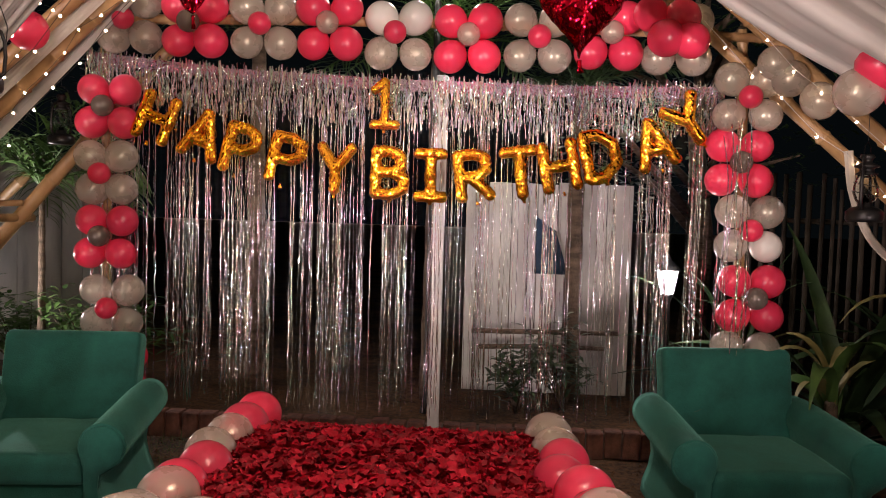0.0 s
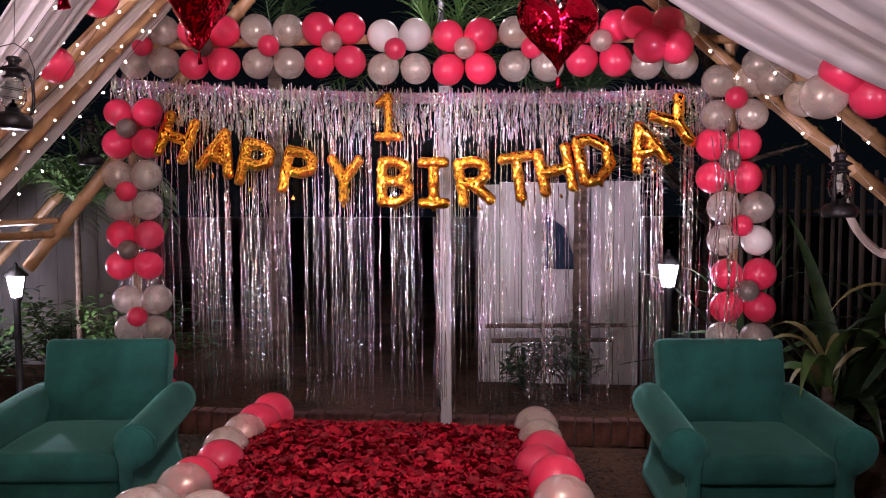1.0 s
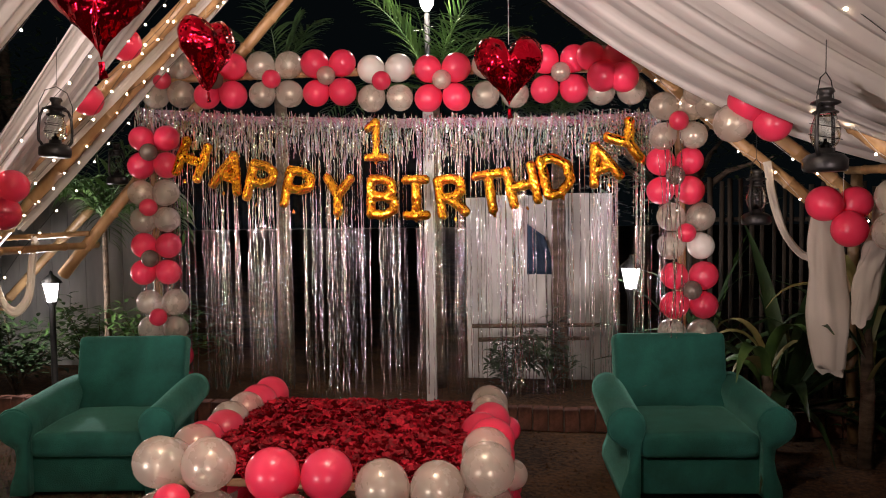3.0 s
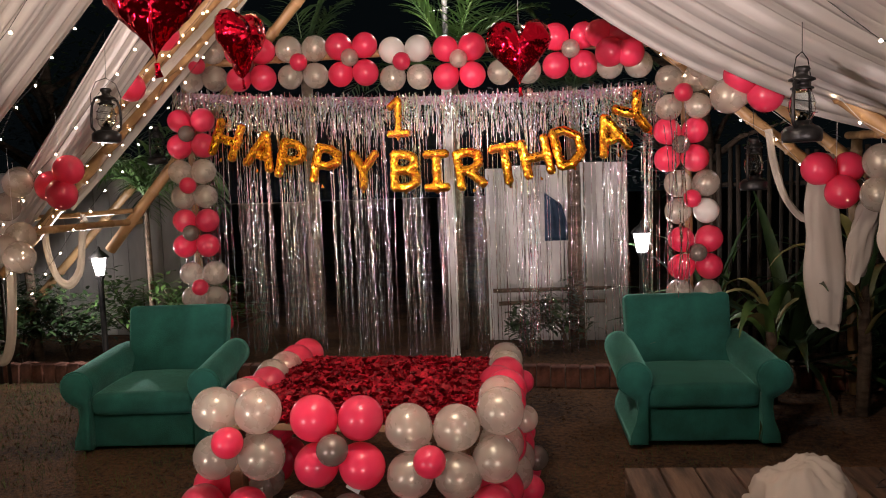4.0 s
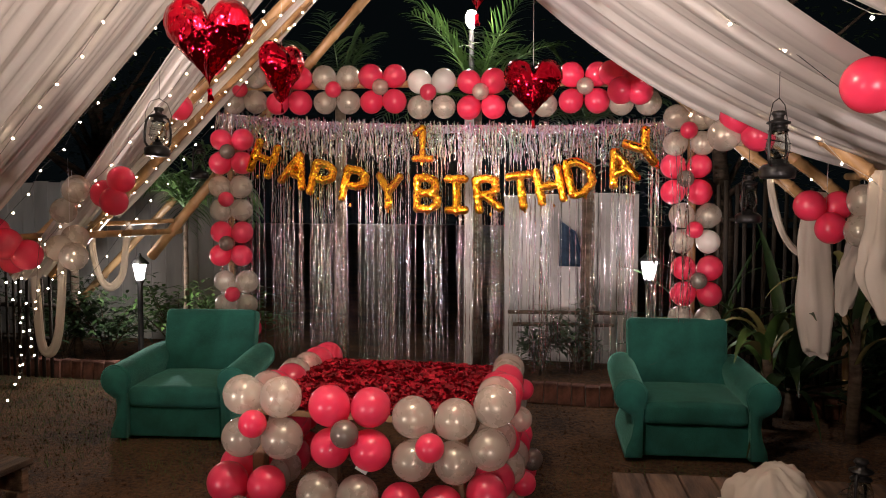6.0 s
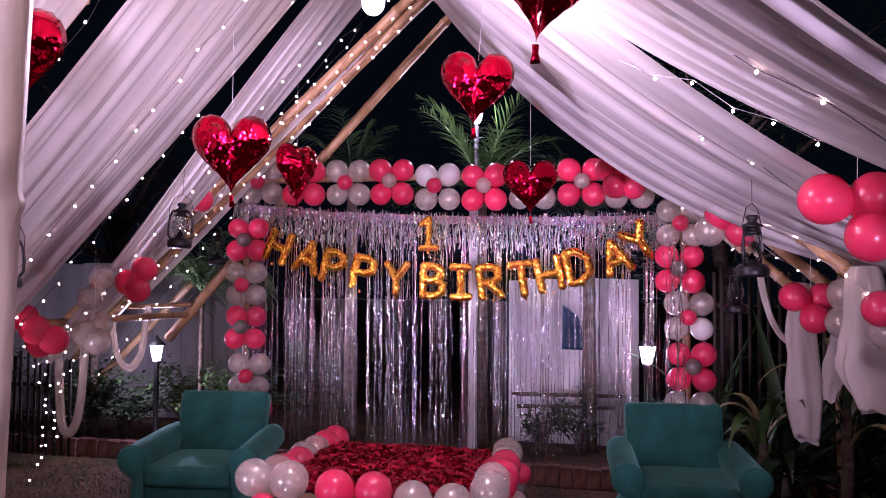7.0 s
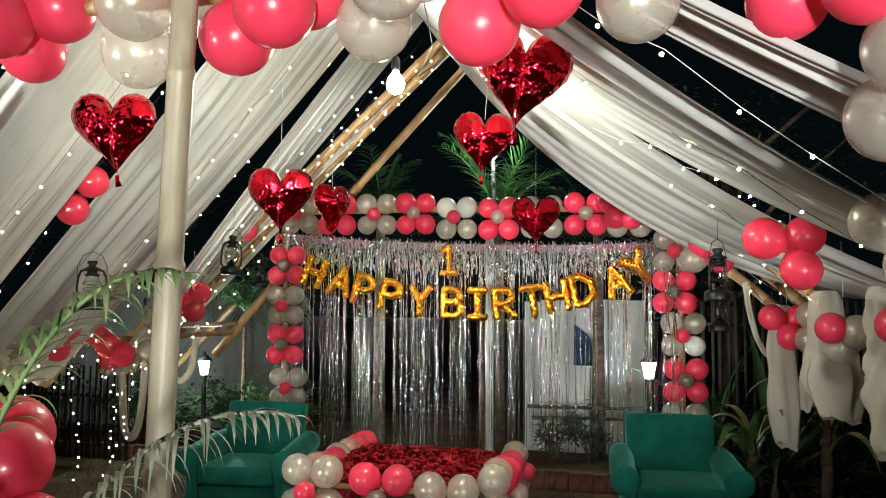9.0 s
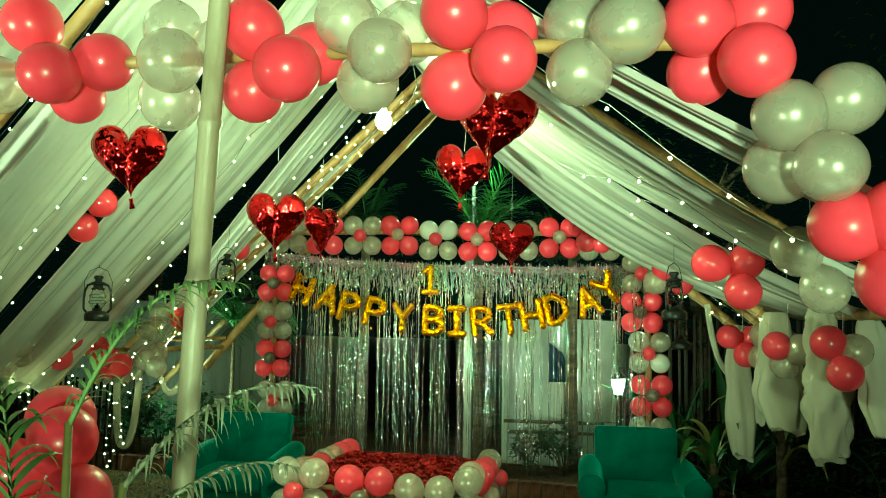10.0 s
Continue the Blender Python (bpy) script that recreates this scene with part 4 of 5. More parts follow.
balloons_at(g2, FP, ((P, 2.43, -0.92, 2.01), (P, 2.55, -0.95, 2.03), (P, 2.55, -0.9, 1.87), (P, 2.65, -0.8, 1.98)))
# by the entrance palm, near the floor
pink_bunch = balloons_at("entrance bunch", "coral pink balloons behind the entrance palm", ((P, 0.37, -1.2, 1.40), (P, 0.22, -1.22, 1.31), (P, 0.44, -1.22, 1.25), (P, 0.28, -1.1, 1.44), (P, 0.30, -1.25, 1.15)))

bm = bmesh.new()
tube(bm, [(0, 0, -1.33), (0.005, 0, -0.6), (0, 0, 0.0)], 0.006, 6)
part("stick", bm, M_THREAD, pink_bunch, "thin balloon stick")
pole("cross_pole", (-3.25, 4.55, 1.47), (-2.35, 4.68, 1.50), 0.022, "short bamboo pole between eave and fence", 55, group="hut frame")

pole("cross_pole", (-2.88, 3.45, 1.265), (-2.36, 3.47, 1.415), 0.02, "short bamboo pole tied under the eave", 56, group="hut frame")

# ---- hanging cloths ----


def swag(pts, width, seed, label):
    """A strip of tulle following pts, gathered into soft lengthwise folds."""
    rnd = random.Random(seed)
    pts = [Vector(p) for p in pts]
    line = []
    n = 26
    for i in range(n + 1):
        u = i / n * (len(pts) - 1)
        k = min(int(u), len(pts) - 2)
        f = u - k
        p0, p1, p2, p3 = pts[max(k - 1, 0)], pts[k], pts[k + 1], pts[min(k + 2, len(pts) - 1)]
        line.append(0.5 * (2 * p1 + (p2 - p0) * f + (2 * p0 - 5 * p1 + 4 * p2 - p3) * f * f + (3 * p1 - p0 - 3 * p2 + p3) * f ** 3))
    bm = bmesh.new()
    nv = 28
    ph = [rnd.uniform(0, 6.28) for _ in range(4)]
    rows = []
    for i, p in enumerate(line):
        d = (line[min(i + 1, n)] - line[max(i - 1, 0)]).normalized()
        s = d.cross(Vector((0, -1, 0)))
        s = s.normalized() if s.length > 0.05 else Vector((1, 0, 0))
        u = i / n
        loop = (pts[0] - pts[-1]).z < 0.35
        w = width * (0.8 if loop else 0.35 + 0.75 * u ** 0.7 * (1 - 0.75 * max(0, u - 0.62) ** 1.3 / 0.28)) * (1 + 0.16 * noise.noise(Vector((u * 4, seed * 3.7, 0))))
        row = []
        for j in range(nv):
            a = math.tau * j / nv
            f = 1 + 0.17 * math.sin(5 * a + ph[0] + 4 * u * ph[3]) + 0.10 * math.sin(8 * a + ph[1] - 5 * u) + 0.12 * noise.noise(Vector((a * 1.3, u * 4, seed * 2.1)))
            row.append(bm.verts.new(p + s * math.cos(a) * w * 0.5 * f + Vector((0, -1, 0)) * math.sin(a) * w * 0.2 * f + Vector((0, 0, 0.03 * math.sin(a + ph[3]) + 0.015 * math.sin(3 * a) if i == n else 0))))
        rows.append(row)
    for a, b in zip(rows, rows[1:]):
        for j in range(nv):
            k = (j + 1) % nv
            bm.faces.new((a[j], a[k], b[k], b[j]))
    return tagged(part("hanging_cloth", bm, M_TULLE), label, "cloth", "hanging cloths")


CL = "cream tulle cloth hanging in folds from the eave"
swag(((2.47, 4.44, 1.92), (2.50, 4.42, 1.70), (2.55, 4.3, 1.46), (2.62, 4.1, 1.33), (2.70, 4.0, 1.42), (2.74, 3.95, 1.60)), 0.055, 1, CL)
swag(((2.70, 3.95, 1.74), (2.67, 3.93, 1.45), (2.685, 3.93, 1.2), (2.705, 3.93, 0.92), (2.72, 3.95, 0.67)), 0.24, 2, CL)
swag(((2.93, 3.8, 1.74), (2.91, 3.8, 1.45), (2.87, 3.82, 1.25), (2.84, 3.85, 0.98)), 0.15, 3, CL)
swag(((2.82, 2.95, 1.84), (2.83, 2.92, 1.5), (2.84, 2.88, 1.3), (2.86, 2.8, 1.04)), 0.36, 4, CL)
swag(((2.93, 2.05, 1.86), (2.95, 2.02, 1.55), (2.96, 2.0, 1.3), (2.97, 2.0, 0.98)), 0.30, 5, CL)
swag(((3.12, 1.75, 1.80), (3.16, 1.72, 1.55), (3.18, 1.66, 1.35), (3.20, 1.62, 1.16)), 0.26, 6, CL)
swag(((-2.76, 3.45, 1.28), (-2.755, 3.45, 0.95), (-2.72, 3.45, 0.60), (-2.64, 3.45, 0.56), (-2.58, 3.45, 0.70), (-2.545, 3.45, 1.0), (-2.53, 3.45, 1.28)), 0.085, 7, "cream tulle cloth looped from the eave")
swag(((-3.05, 4.55, 1.46), (-3.06, 4.55, 1.25), (-2.98, 4.55, 0.98), (-2.88, 4.55, 0.92), (-2.78, 4.55, 1.02), (-2.74, 4.55, 1.25), (-2.70, 4.55, 1.46)), 0.075, 8, "cream tulle cloth looped from the eave")

# ---- low plank platforms ----


def platform(m, width, depth, planks, label):
    root = thing("plank_platform", m, label, "platform", "plank platforms")
    for k in range(planks):
        a = width * k / planks
        bm = bmesh.new()
        lift = brnd.uniform(-0.003, 0.003)
        box(bm, (a + 0.006, brnd.uniform(-0.015, 0.0), 0.215 + lift), (a + width / planks - 0.006, depth + brnd.uniform(0, 0.015), 0.25 + lift), 0.004)
        part("plank", bm, M_PLANK, root, smooth=False)
    for y in (0.04, depth - 0.06):
        bm = bmesh.new()
        box(bm, (0.0, y - 0.025, 0.09), (width, y + 0.025, 0.213), 0.004)
        part("bearer", bm, M_PLANK, root, smooth=False)
    for x in (0.06, width / 2, width - 0.06):
        for y in (0.04, depth - 0.06):
            bm = bmesh.new()
            box(bm, (x - 0.04, y - 0.04, -0.01), (x + 0.04, y + 0.04, 0.088), 0.004)
            part("block", bm, M_PLANK, root, smooth=False)
    return root


PL = platform(pose(1.50, 1.56, 0, 0, 0, 5.5), 1.35, 0.97, 8, "worn brown wooden plank platform on the soil")
platform(pose(-3.15, 1.15, 0, 0, 0, -3), 1.40, 1.0, 8, "worn brown wooden plank platform on the soil")


def bundle():
    """Puffed tulle wrapping, knotted in front, with a spread hem."""
    root = thing("tulle_bundle", pose(2.10, 2.02, 0.256), "white tulle bundle knotted on the plank platform", "cloth bundle")
    bm = bmesh.new()
    prof = [(0.0, 0.185), (0.06, 0.183), (0.13, 0.168), (0.19, 0.135), (0.222, 0.085), (0.21, 0.035), (0.17, 0.0), (0.0, 0.0)]
    lathe(bm, prof, 72)
    bmesh.ops.subdivide_edges(bm, edges=[e for e in bm.edges if e.calc_length() > 0.025], cuts=2, use_grid_fill=True)
    for v in bm.verts:
        a = math.atan2(v.co.y, v.co.x)
        r = math.hypot(v.co.x, v.co.y)
        k = 1 + (0.03 * math.sin(11 * a + 1.8 * math.sin(3 * a)) + 0.16 * noise.noise(v.co * 9) - 0.14 * abs(noise.noise(v.co * 19)) + 0.06 * noise.noise(v.co * 43)) * min(1, r / 0.1)
        v.co.x *= k * 0.9
        v.co.y *= k * 0.85
        v.co.z = max(0, v.co.z * 1.3 * (1 + 0.22 * noise.noise(v.co * 8 + Vector((3, 0, 0))) - 0.22 * abs(noise.noise(v.co * 17 + Vector((0, 5, 0))))))
    part("wrap", bm, M_TULLE, root)
    bm = bmesh.new()
    n = 64
    rings = []
    for i in range(7):
        row = []
        for j in range(n):
            a = math.tau * j / n
            r = 0.13 + i * (0.010 + 0.013 * max(0, math.cos(a + 1.9))) + 0.06 * noise.noise(Vector((math.cos(a) * 2.6, math.sin(a) * 2.6, 4))) * i / 3
            wave = 0.035 * noise.noise(Vector((math.cos(a) * 3, math.sin(a) * 3, i * 0.2))) * i / 6
            row.append(bm.verts.new((r * math.cos(a) * 1.1, r * math.sin(a) * 0.95, 0.012 + max(0, 0.012 + wave))))
        rings.append(row)
    for a, b in zip(rings, rings[1:]):
        for j in range(n):
            k = (j + 1) % n
            bm.faces.new((a[j], a[k], b[k], b[j]))
    part("hem", bm, M_TULLE, root, "thin spread tulle hem")
    bm = bmesh.new()
    tube(bm, [(0.05, -0.19, 0.03), (0.16, -0.12, 0.035), (0.27, -0.10, 0.02), (0.34, -0.12, 0.012)], [0.012, 0.01, 0.009, 0.008], 8)
    part("ribbon", bm, M_TULLE, root, "twisted white tie")


bundle()

# ---- hurricane lanterns ----


def lantern(name, base, hang, label, tilt=0.0):
    root = thing(name, pose(base[0], base[1], base[2], 0, tilt, brnd.uniform(0, 90)), label, "lantern", "hurricane lanterns")
    bm = bmesh.new()
    lathe(bm, [(0, 0), (0.072, 0), (0.078, 0.012), (0.078, 0.045), (0.06, 0.062), (0.03, 0.07), (0.03, 0.085), (0, 0.085)], 24)
    part("tank", bm, M_BLACK, root)
    bm = bmesh.new()
    lathe(bm, [(0.03, 0.085), (0.044, 0.10), (0.052, 0.13), (0.05, 0.16), (0.038, 0.195), (0.036, 0.21), (0.034, 0.21), (0.036, 0.195), (0.048, 0.16), (0.05, 0.13), (0.042, 0.10), (0.028, 0.087)], 24)
    part("globe", bm, M_GLASS, root, "clear glass globe")
    bm = bmesh.new()
    lathe(bm, [(0.0, 0.30), (0.026, 0.298), (0.032, 0.285), (0.022, 0.275), (0.022, 0.262), (0.05, 0.25), (0.052, 0.243), (0.03, 0.235), (0.03, 0.222), (0.045, 0.214), (0.045, 0.208), (0.0, 0.208)], 24)
    part("chimney", bm, M_BLACK, root, "vented black metal cap")
    bm = bmesh.new()
    lathe(bm, [(0.0, 0.086), (0.016, 0.086), (0.018, 0.10), (0.006, 0.108), (0.006, 0.118), (0, 0.118)], 12)
    part("burner", bm, M_BLACK, root)
    for s in (-1, 1):
        bm = bmesh.new()
        tube(bm, [(s * 0.058, 0, 0.05), (s * 0.082, 0, 0.08), (s * 0.084, 0, 0.14), (s * 0.078, 0, 0.20), (s * 0.062, 0, 0.236), (s * 0.028, 0, 0.246)], 0.0075, 8)
        part("side_tube", bm, M_BLACK, root)
    for z, r in ((0.125, 0.056), (0.165, 0.053)):
        bm = bmesh.new()
        ring = [(r * math.cos(a), r * math.sin(a), z + 0.012 * math.sin(a)) for a in (math.tau * k / 20 for k in range(21))]
        tube(bm, ring, 0.0016, 5, caps=False)
        part("guard_wire", bm, M_BLACK, root)
    bm = bmesh.new()
    tube(bm, [(0.083, 0, 0.17), (0.085, 0, 0.26), (0.055, 0, 0.33), (0, 0, 0.355), (-0.055, 0, 0.33), (-0.085, 0, 0.26), (-0.083, 0, 0.17)] if hang else [(0.083, 0, 0.17), (0.075, 0.05, 0.15), (0.04, 0.085, 0.13), (-0.04, 0.085, 0.13), (-0.075, 0.05, 0.15), (-0.083, 0, 0.17)], 0.0022, 5)
    part("handle", bm, M_BLACK, root, "thin wire handle")
    if hang:
        bm = bmesh.new()
        tube(bm, [(0, 0, 0.353), (0, 0, 0.353 + hang)], 0.0016, 4)
        part("hook_wire", bm, M_CORD, root)
    return root


LT = "black hurricane lantern hanging from a rafter"
lantern("hanging_lantern", (-1.36, 2.80, 1.94), 0.25, LT, 3)
lantern("hanging_lantern", (2.11, 2.10, 1.77), 0.47, LT)
lantern("hanging_lantern", (2.21, 3.58, 1.54), 0.66, LT)
lantern("hanging_lantern", (-2.07, 4.62, 1.86), 0.3, LT)
lantern("hanging_lantern", (-1.56, 1.50, 1.69), 0.3, LT)
lantern("lantern", (2.47, 2.02, 0.254), 0, "black hurricane lantern standing on the plank platform")

# ---- bulb on its cord ----
bulb = thing("pendant_bulb", pose(*BULB), "lit bare light bulb on a black cord", "light bulb")
bm = bmesh.new()
lathe(bm, [(0, -0.062), (0.022, -0.056), (0.038, -0.036), (0.042, -0.012), (0.034, 0.016), (0.016, 0.038), (0.013, 0.05), (0, 0.05)], 20)
part("bulb", bm, M_BULB, bulb, "glowing warm bulb")
bm = bmesh.new()
lathe(bm, [(0, 0.05), (0.016, 0.05), (0.02, 0.06), (0.02, 0.10), (0.012, 0.115), (0, 0.118)], 14)
part("socket", bm, M_BLACK, bulb)
bm = bmesh.new()
tube(bm, [(0, 0, 0.115), (-0.01, 0, 0.35), (-0.08, 0.02, 0.6), (-0.33, 0.0, 0.93)], 0.004, 6)
part("cord", bm, M_CORD, bulb)
bm = bmesh.new()
tube(bm, [(-0.06, 0.02, 0.55), (0.10, 0.1, 0.42), (0.12, 0.2, 0.22), (0.02, 0.3, 0.10), (0.1, 0.5, 0.25)], 0.003, 6)
part("loose_wire", bm, M_CORD, bulb)

# ---- string lights ----
led_bm = bmesh.new()
bmesh.ops.create_icosphere(led_bm, subdivisions=2, radius=0.0066)
LED = mesh_of("led", led_bm, M_LED)


def string(pts, gap, seed, light=False):
    """A thin wire through pts with small warm lamps."""
    rnd = random.Random(seed)
    pts = [Vector(p) for p in pts]
    c = pts[0]
    root = thing("string_lights", pose(*c), "warm white fairy lights on a thin wire", "string lights", "fairy lights")
    line, lamps = [], []
    for a, b in zip(pts, pts[1:]):
        d = b - a
        n = max(2, int(d.length / gap))
        for i in range(n):
            u = i / n
            p = a + d * u + Vector((rnd.uniform(-0.012, 0.012), rnd.uniform(-0.02, 0.02), rnd.uniform(-0.02, 0.005) - 0.025 * math.sin(math.pi * u)))
            line.append(p - c)
            lamps.append(p - c + Vector((rnd.uniform(-0.01, 0.01), rnd.uniform(-0.01, 0.01), -0.012)))
    line.append(pts[-1] - c)
    bm = bmesh.new()
    tube(bm, line, 0.0016, 4)
    part("wire", bm, M_THREAD if light else M_CORD, root)
    for p in lamps:
        part("led", LED, None, root, m=Matrix.Translation(p))
    return root


def roof_string(y, x0, x1, seed, drop=0.1, slant=0.0, gap=0.17, light=False):
    n = 5
    string([(x0 + (x1 - x0) * k / n, y + slant * k / n, roof_z(x0 + (x1 - x0) * k / n) - drop) for k in range(n + 1)], gap, seed, light)


for k, (y, a, b, drop, slant) in enumerate(((2.44, -2.6, -0.2, 0.06, 0.0), (1.18, -2.5, -0.3, 0.06, 0.0), (0.16, -2.4, -0.3, 0.07, 0.0), (3.36, -2.7, -0.3, 0.10, 0.0), (3.80, -2.8, -0.2, 0.08, 0.0), (1.8, -2.2, -0.3, 0.27, 0.05), (0.7, -2.2, -0.4, 0.25, 0.0), (2.85, -2.2, -0.3, 0.20, 0.0))):
    roof_string(y, a, b, 100 + k, drop, slant)
for k, (y, a, b, drop, slant, lt) in enumerate(((1.04, 2.9, 0.4, 0.07, 0.0, True), (-0.30, 2.9, 0.4, 0.07, 0.0, True), (0.5, 2.5, 0.5, 0.30, 0.1, False), (1.75, 2.5, 0.4, 0.30, 0.1, False), (3.3, 3.0, 1.6, 0.06, 0.0, True), (2.2, 3.0, 1.9, 0.08, 0.0, False))):
    roof_string(y, a, b, 120 + k, drop, slant, 0.22, lt)
def pole_string(a, b, gap, seed, light=False):
    """Fairy lights wound along a pole from a to b."""
    a, b = Vector(a), Vector(b)
    string([a.lerp(b, k / 6) + Vector((0.0, -0.05 - 0.02 * (k % 2), -0.05 + 0.03 * (k % 2))) for k in range(7)], gap, seed, light)


pole_string((-3.36, 4.0, 1.08), (0.05, 3.8, 3.96), 0.13, 150)
pole_string((-3.34, 4.42, 1.05), (0.05, 3.85, 3.88), 0.13, 151)
pole_string((-2.7, 3.40, 1.22), (0.0, 3.40, 3.90), 0.14, 152)
pole_string((2.95, 4.5, 1.50), (0.3, 4.3, 3.78), 0.2, 153, True)
pole_string((3.2, 4.36, 1.48), (0.3, 4.0, 3.80), 0.18, 154, True)
pole_string((3.2, 2.96, 1.46), (1.7, 2.96, 2.66), 0.2, 155, True)
pole_string((2.95, -0.33, 1.72), (0.7, -0.44, 3.30), 0.17, 156, True)
pole_string((3.12, 1.08, 1.90), (1.5, 1.08, 2.62), 0.2, 157, True)
string(((-1.85, 2.38, 1.45), (-1.92, 2.4, 1.05), (-2.06, 2.42, 0.62), (-2.2, 2.3, 0.3)), 0.11, 141)
string(((-2.3, 2.45, 1.50), (-2.2, 2.5, 1.2), (-1.93, 2.4, 0.78), (-2.1, 2.3, 0.5)), 0.12, 142)
string(((-2.42, 1.7, 1.38), (-2.2, 1.8, 0.9), (-2.35, 1.9, 0.45)), 0.1, 143)
string(((-2.42, 2.0, 1.40), (-2.55, 2.0, 1.15), (-2.4, 2.1, 0.8), (-2.55, 2.2, 0.4)), 0.1, 144)

string(((-2.42, 1.9, 1.40), (-2.45, 2.0, 1.1), (-2.4, 2.1, 0.75), (-2.45, 2.15, 0.4)), 0.075, 145)
string(((-2.42, 2.4, 1.40), (-2.5, 2.45, 1.1), (-2.4, 2.5, 0.7), (-2.5, 2.55, 0.35)), 0.08, 146)
string(((-2.42, 2.85, 1.40), (-2.4, 2.9, 1.0), (-2.5, 2.95, 0.5)), 0.085, 147)

# ---- garden lamps ----


def garden_lamp(x, y, z):
    root = thing("garden_lamp", pose(x, y, 0.1), "lit white garden lantern on a black post", "garden lamp", "garden lamps")
    bm = bmesh.new()
    lathe(bm, [(0, 0), (0.06, 0), (0.05, 0.03), (0.025, 0.06), (0.025, z - 0.28), (0.04, z - 0.25), (0.04, z - 0.235), (0, z - 0.235)], 12)
    part("post", bm, M_BLACK, root)
    bm = bmesh.new()
    lathe(bm, [(0, z - 0.233), (0.04, z - 0.233), (0.068, z - 0.085), (0, z - 0.085)], 6)
    part("glass", bm, M_LAMP, root, "glowing white panes", smooth=False)
    for k in range(6):
        a = math.tau * k / 6
        bm = bmesh.new()
        tube(bm, [(0.042 * math.cos(a), 0.042 * math.sin(a), z - 0.235), (0.071 * math.cos(a), 0.071 * math.sin(a), z - 0.083)], 0.004, 5)
        part("bar", bm, M_BLACK, root)
    bm = bmesh.new()
    lathe(bm, [(0.085, z - 0.084), (0.08, z - 0.07), (0.04, z - 0.03), (0.018, z - 0.015), (0.012, z + 0.01), (0, z + 0.02)], 12)
    part("cap", bm, M_BLACK, root)


garden_lamp(-2.93, 5.06, 1.07)
garden_lamp(1.68, 5.16, 1.17)
pole_lamp = thing("pole_lamp", pose(0.12, 5.5, 0.1), "lit lamp on a tall pale pole", "street lamp")
bm = bmesh.new()
lathe(bm, [(0, 0), (0.05, 0), (0.03, 0.1), (0.022, 3.1), (0, 3.1)], 12)
part("post", bm, M_CORD, pole_lamp)
bm = bmesh.new()
lathe(bm, [(0, 3.12), (0.02, 3.12), (0.05, 3.17), (0.055, 3.22), (0.035, 3.27), (0, 3.28)], 16)
part("globe", bm, M_BULB, pole_lamp, "glowing lamp globe")

# ---- fence behind ----


def fence(x0, x1, y, top, label, gaps=0.006):
    root = thing("board_fence", pose(x0, y, 0.1), label, "fence")
    x = 0.0
    while x < x1 - x0:
        w = brnd.uniform(0.16, 0.21)
        bm = bmesh.new()
        box(bm, (x, brnd.uniform(-0.004, 0.004), 0), (x + w - gaps, 0.025, top - 0.1 + brnd.uniform(-0.02, 0.02)), 0.003)
        part("board", bm, M_WHITEWALL, root, smooth=False)
        x += w
    for z in (0.4, top - 0.5):
        bm = bmesh.new()
        box(bm, (0, 0.027, z), (x1 - x0, 0.065, z + 0.08))
        part("rail", bm, M_WHITEWALL, root, smooth=False)
    return root


fence(-6.4, -2.85, 6.6, 1.9, "whitewashed vertical board fence behind the plants")
fence(0.32, 1.45, 6.3, 1.75, "whitewashed vertical board fence behind the curtain")
bm = bmesh.new()
box(bm, (-0.035, -0.03, 0), (0.035, 0.03, 2.35), 0.006)
tagged(part("white_post", bm, M_WHITEWALL, smooth=False, m=pose(0.22, 4.86, 0)), "white painted post behind the foil curtain", "post")


def blue_cloth(x, y, z, w, h):
    bm = bmesh.new()
    n = 12
    rows = []
    for i in range(n + 1):
        rows.append([bm.verts.new((w * (j / n - 0.5) * (0.7 + 0.5 * i / n) + 0.05 * i / n, 0.012 * math.sin(j * 1.9) + 0.01 * math.sin(i), -h * i / n - 0.25 * h * (j / n) * (1 - i / n))) for j in range(n + 1)])
    for a, b in zip(rows, rows[1:]):
        for j in range(n):
            bm.faces.new((a[j], a[j + 1], b[j + 1], b[j]))
    ob = part("blue_cloth", bm, M_BLUE, m=pose(x, y, z))
    sol = ob.modifiers.new("thickness", "SOLIDIFY")
    sol.thickness = 0.004
    tagged(ob, "dark blue cloth hung on the fence", "cloth", "blue cloths")


blue_cloth(-3.66, 6.70, 1.50, 0.24, 0.34)
blue_cloth(0.95, 6.25, 1.50, 0.22, 0.45)
for k, (x0, x1, z) in enumerate(((0.4, 1.5, 0.62), (0.45, 1.4, 0.50))):
    bm = bmesh.new()
    bamboo(bm, (0, 0, 0), (x1 - x0, 0, 0.02), 0.02, 0.3, k)
    tagged(part("rail_pole", bm, M_TRUNK, m=pose(x0, 6.0, z)), "dark wooden rail in front of the fence", "pole", "rails")

# ---- plants ----


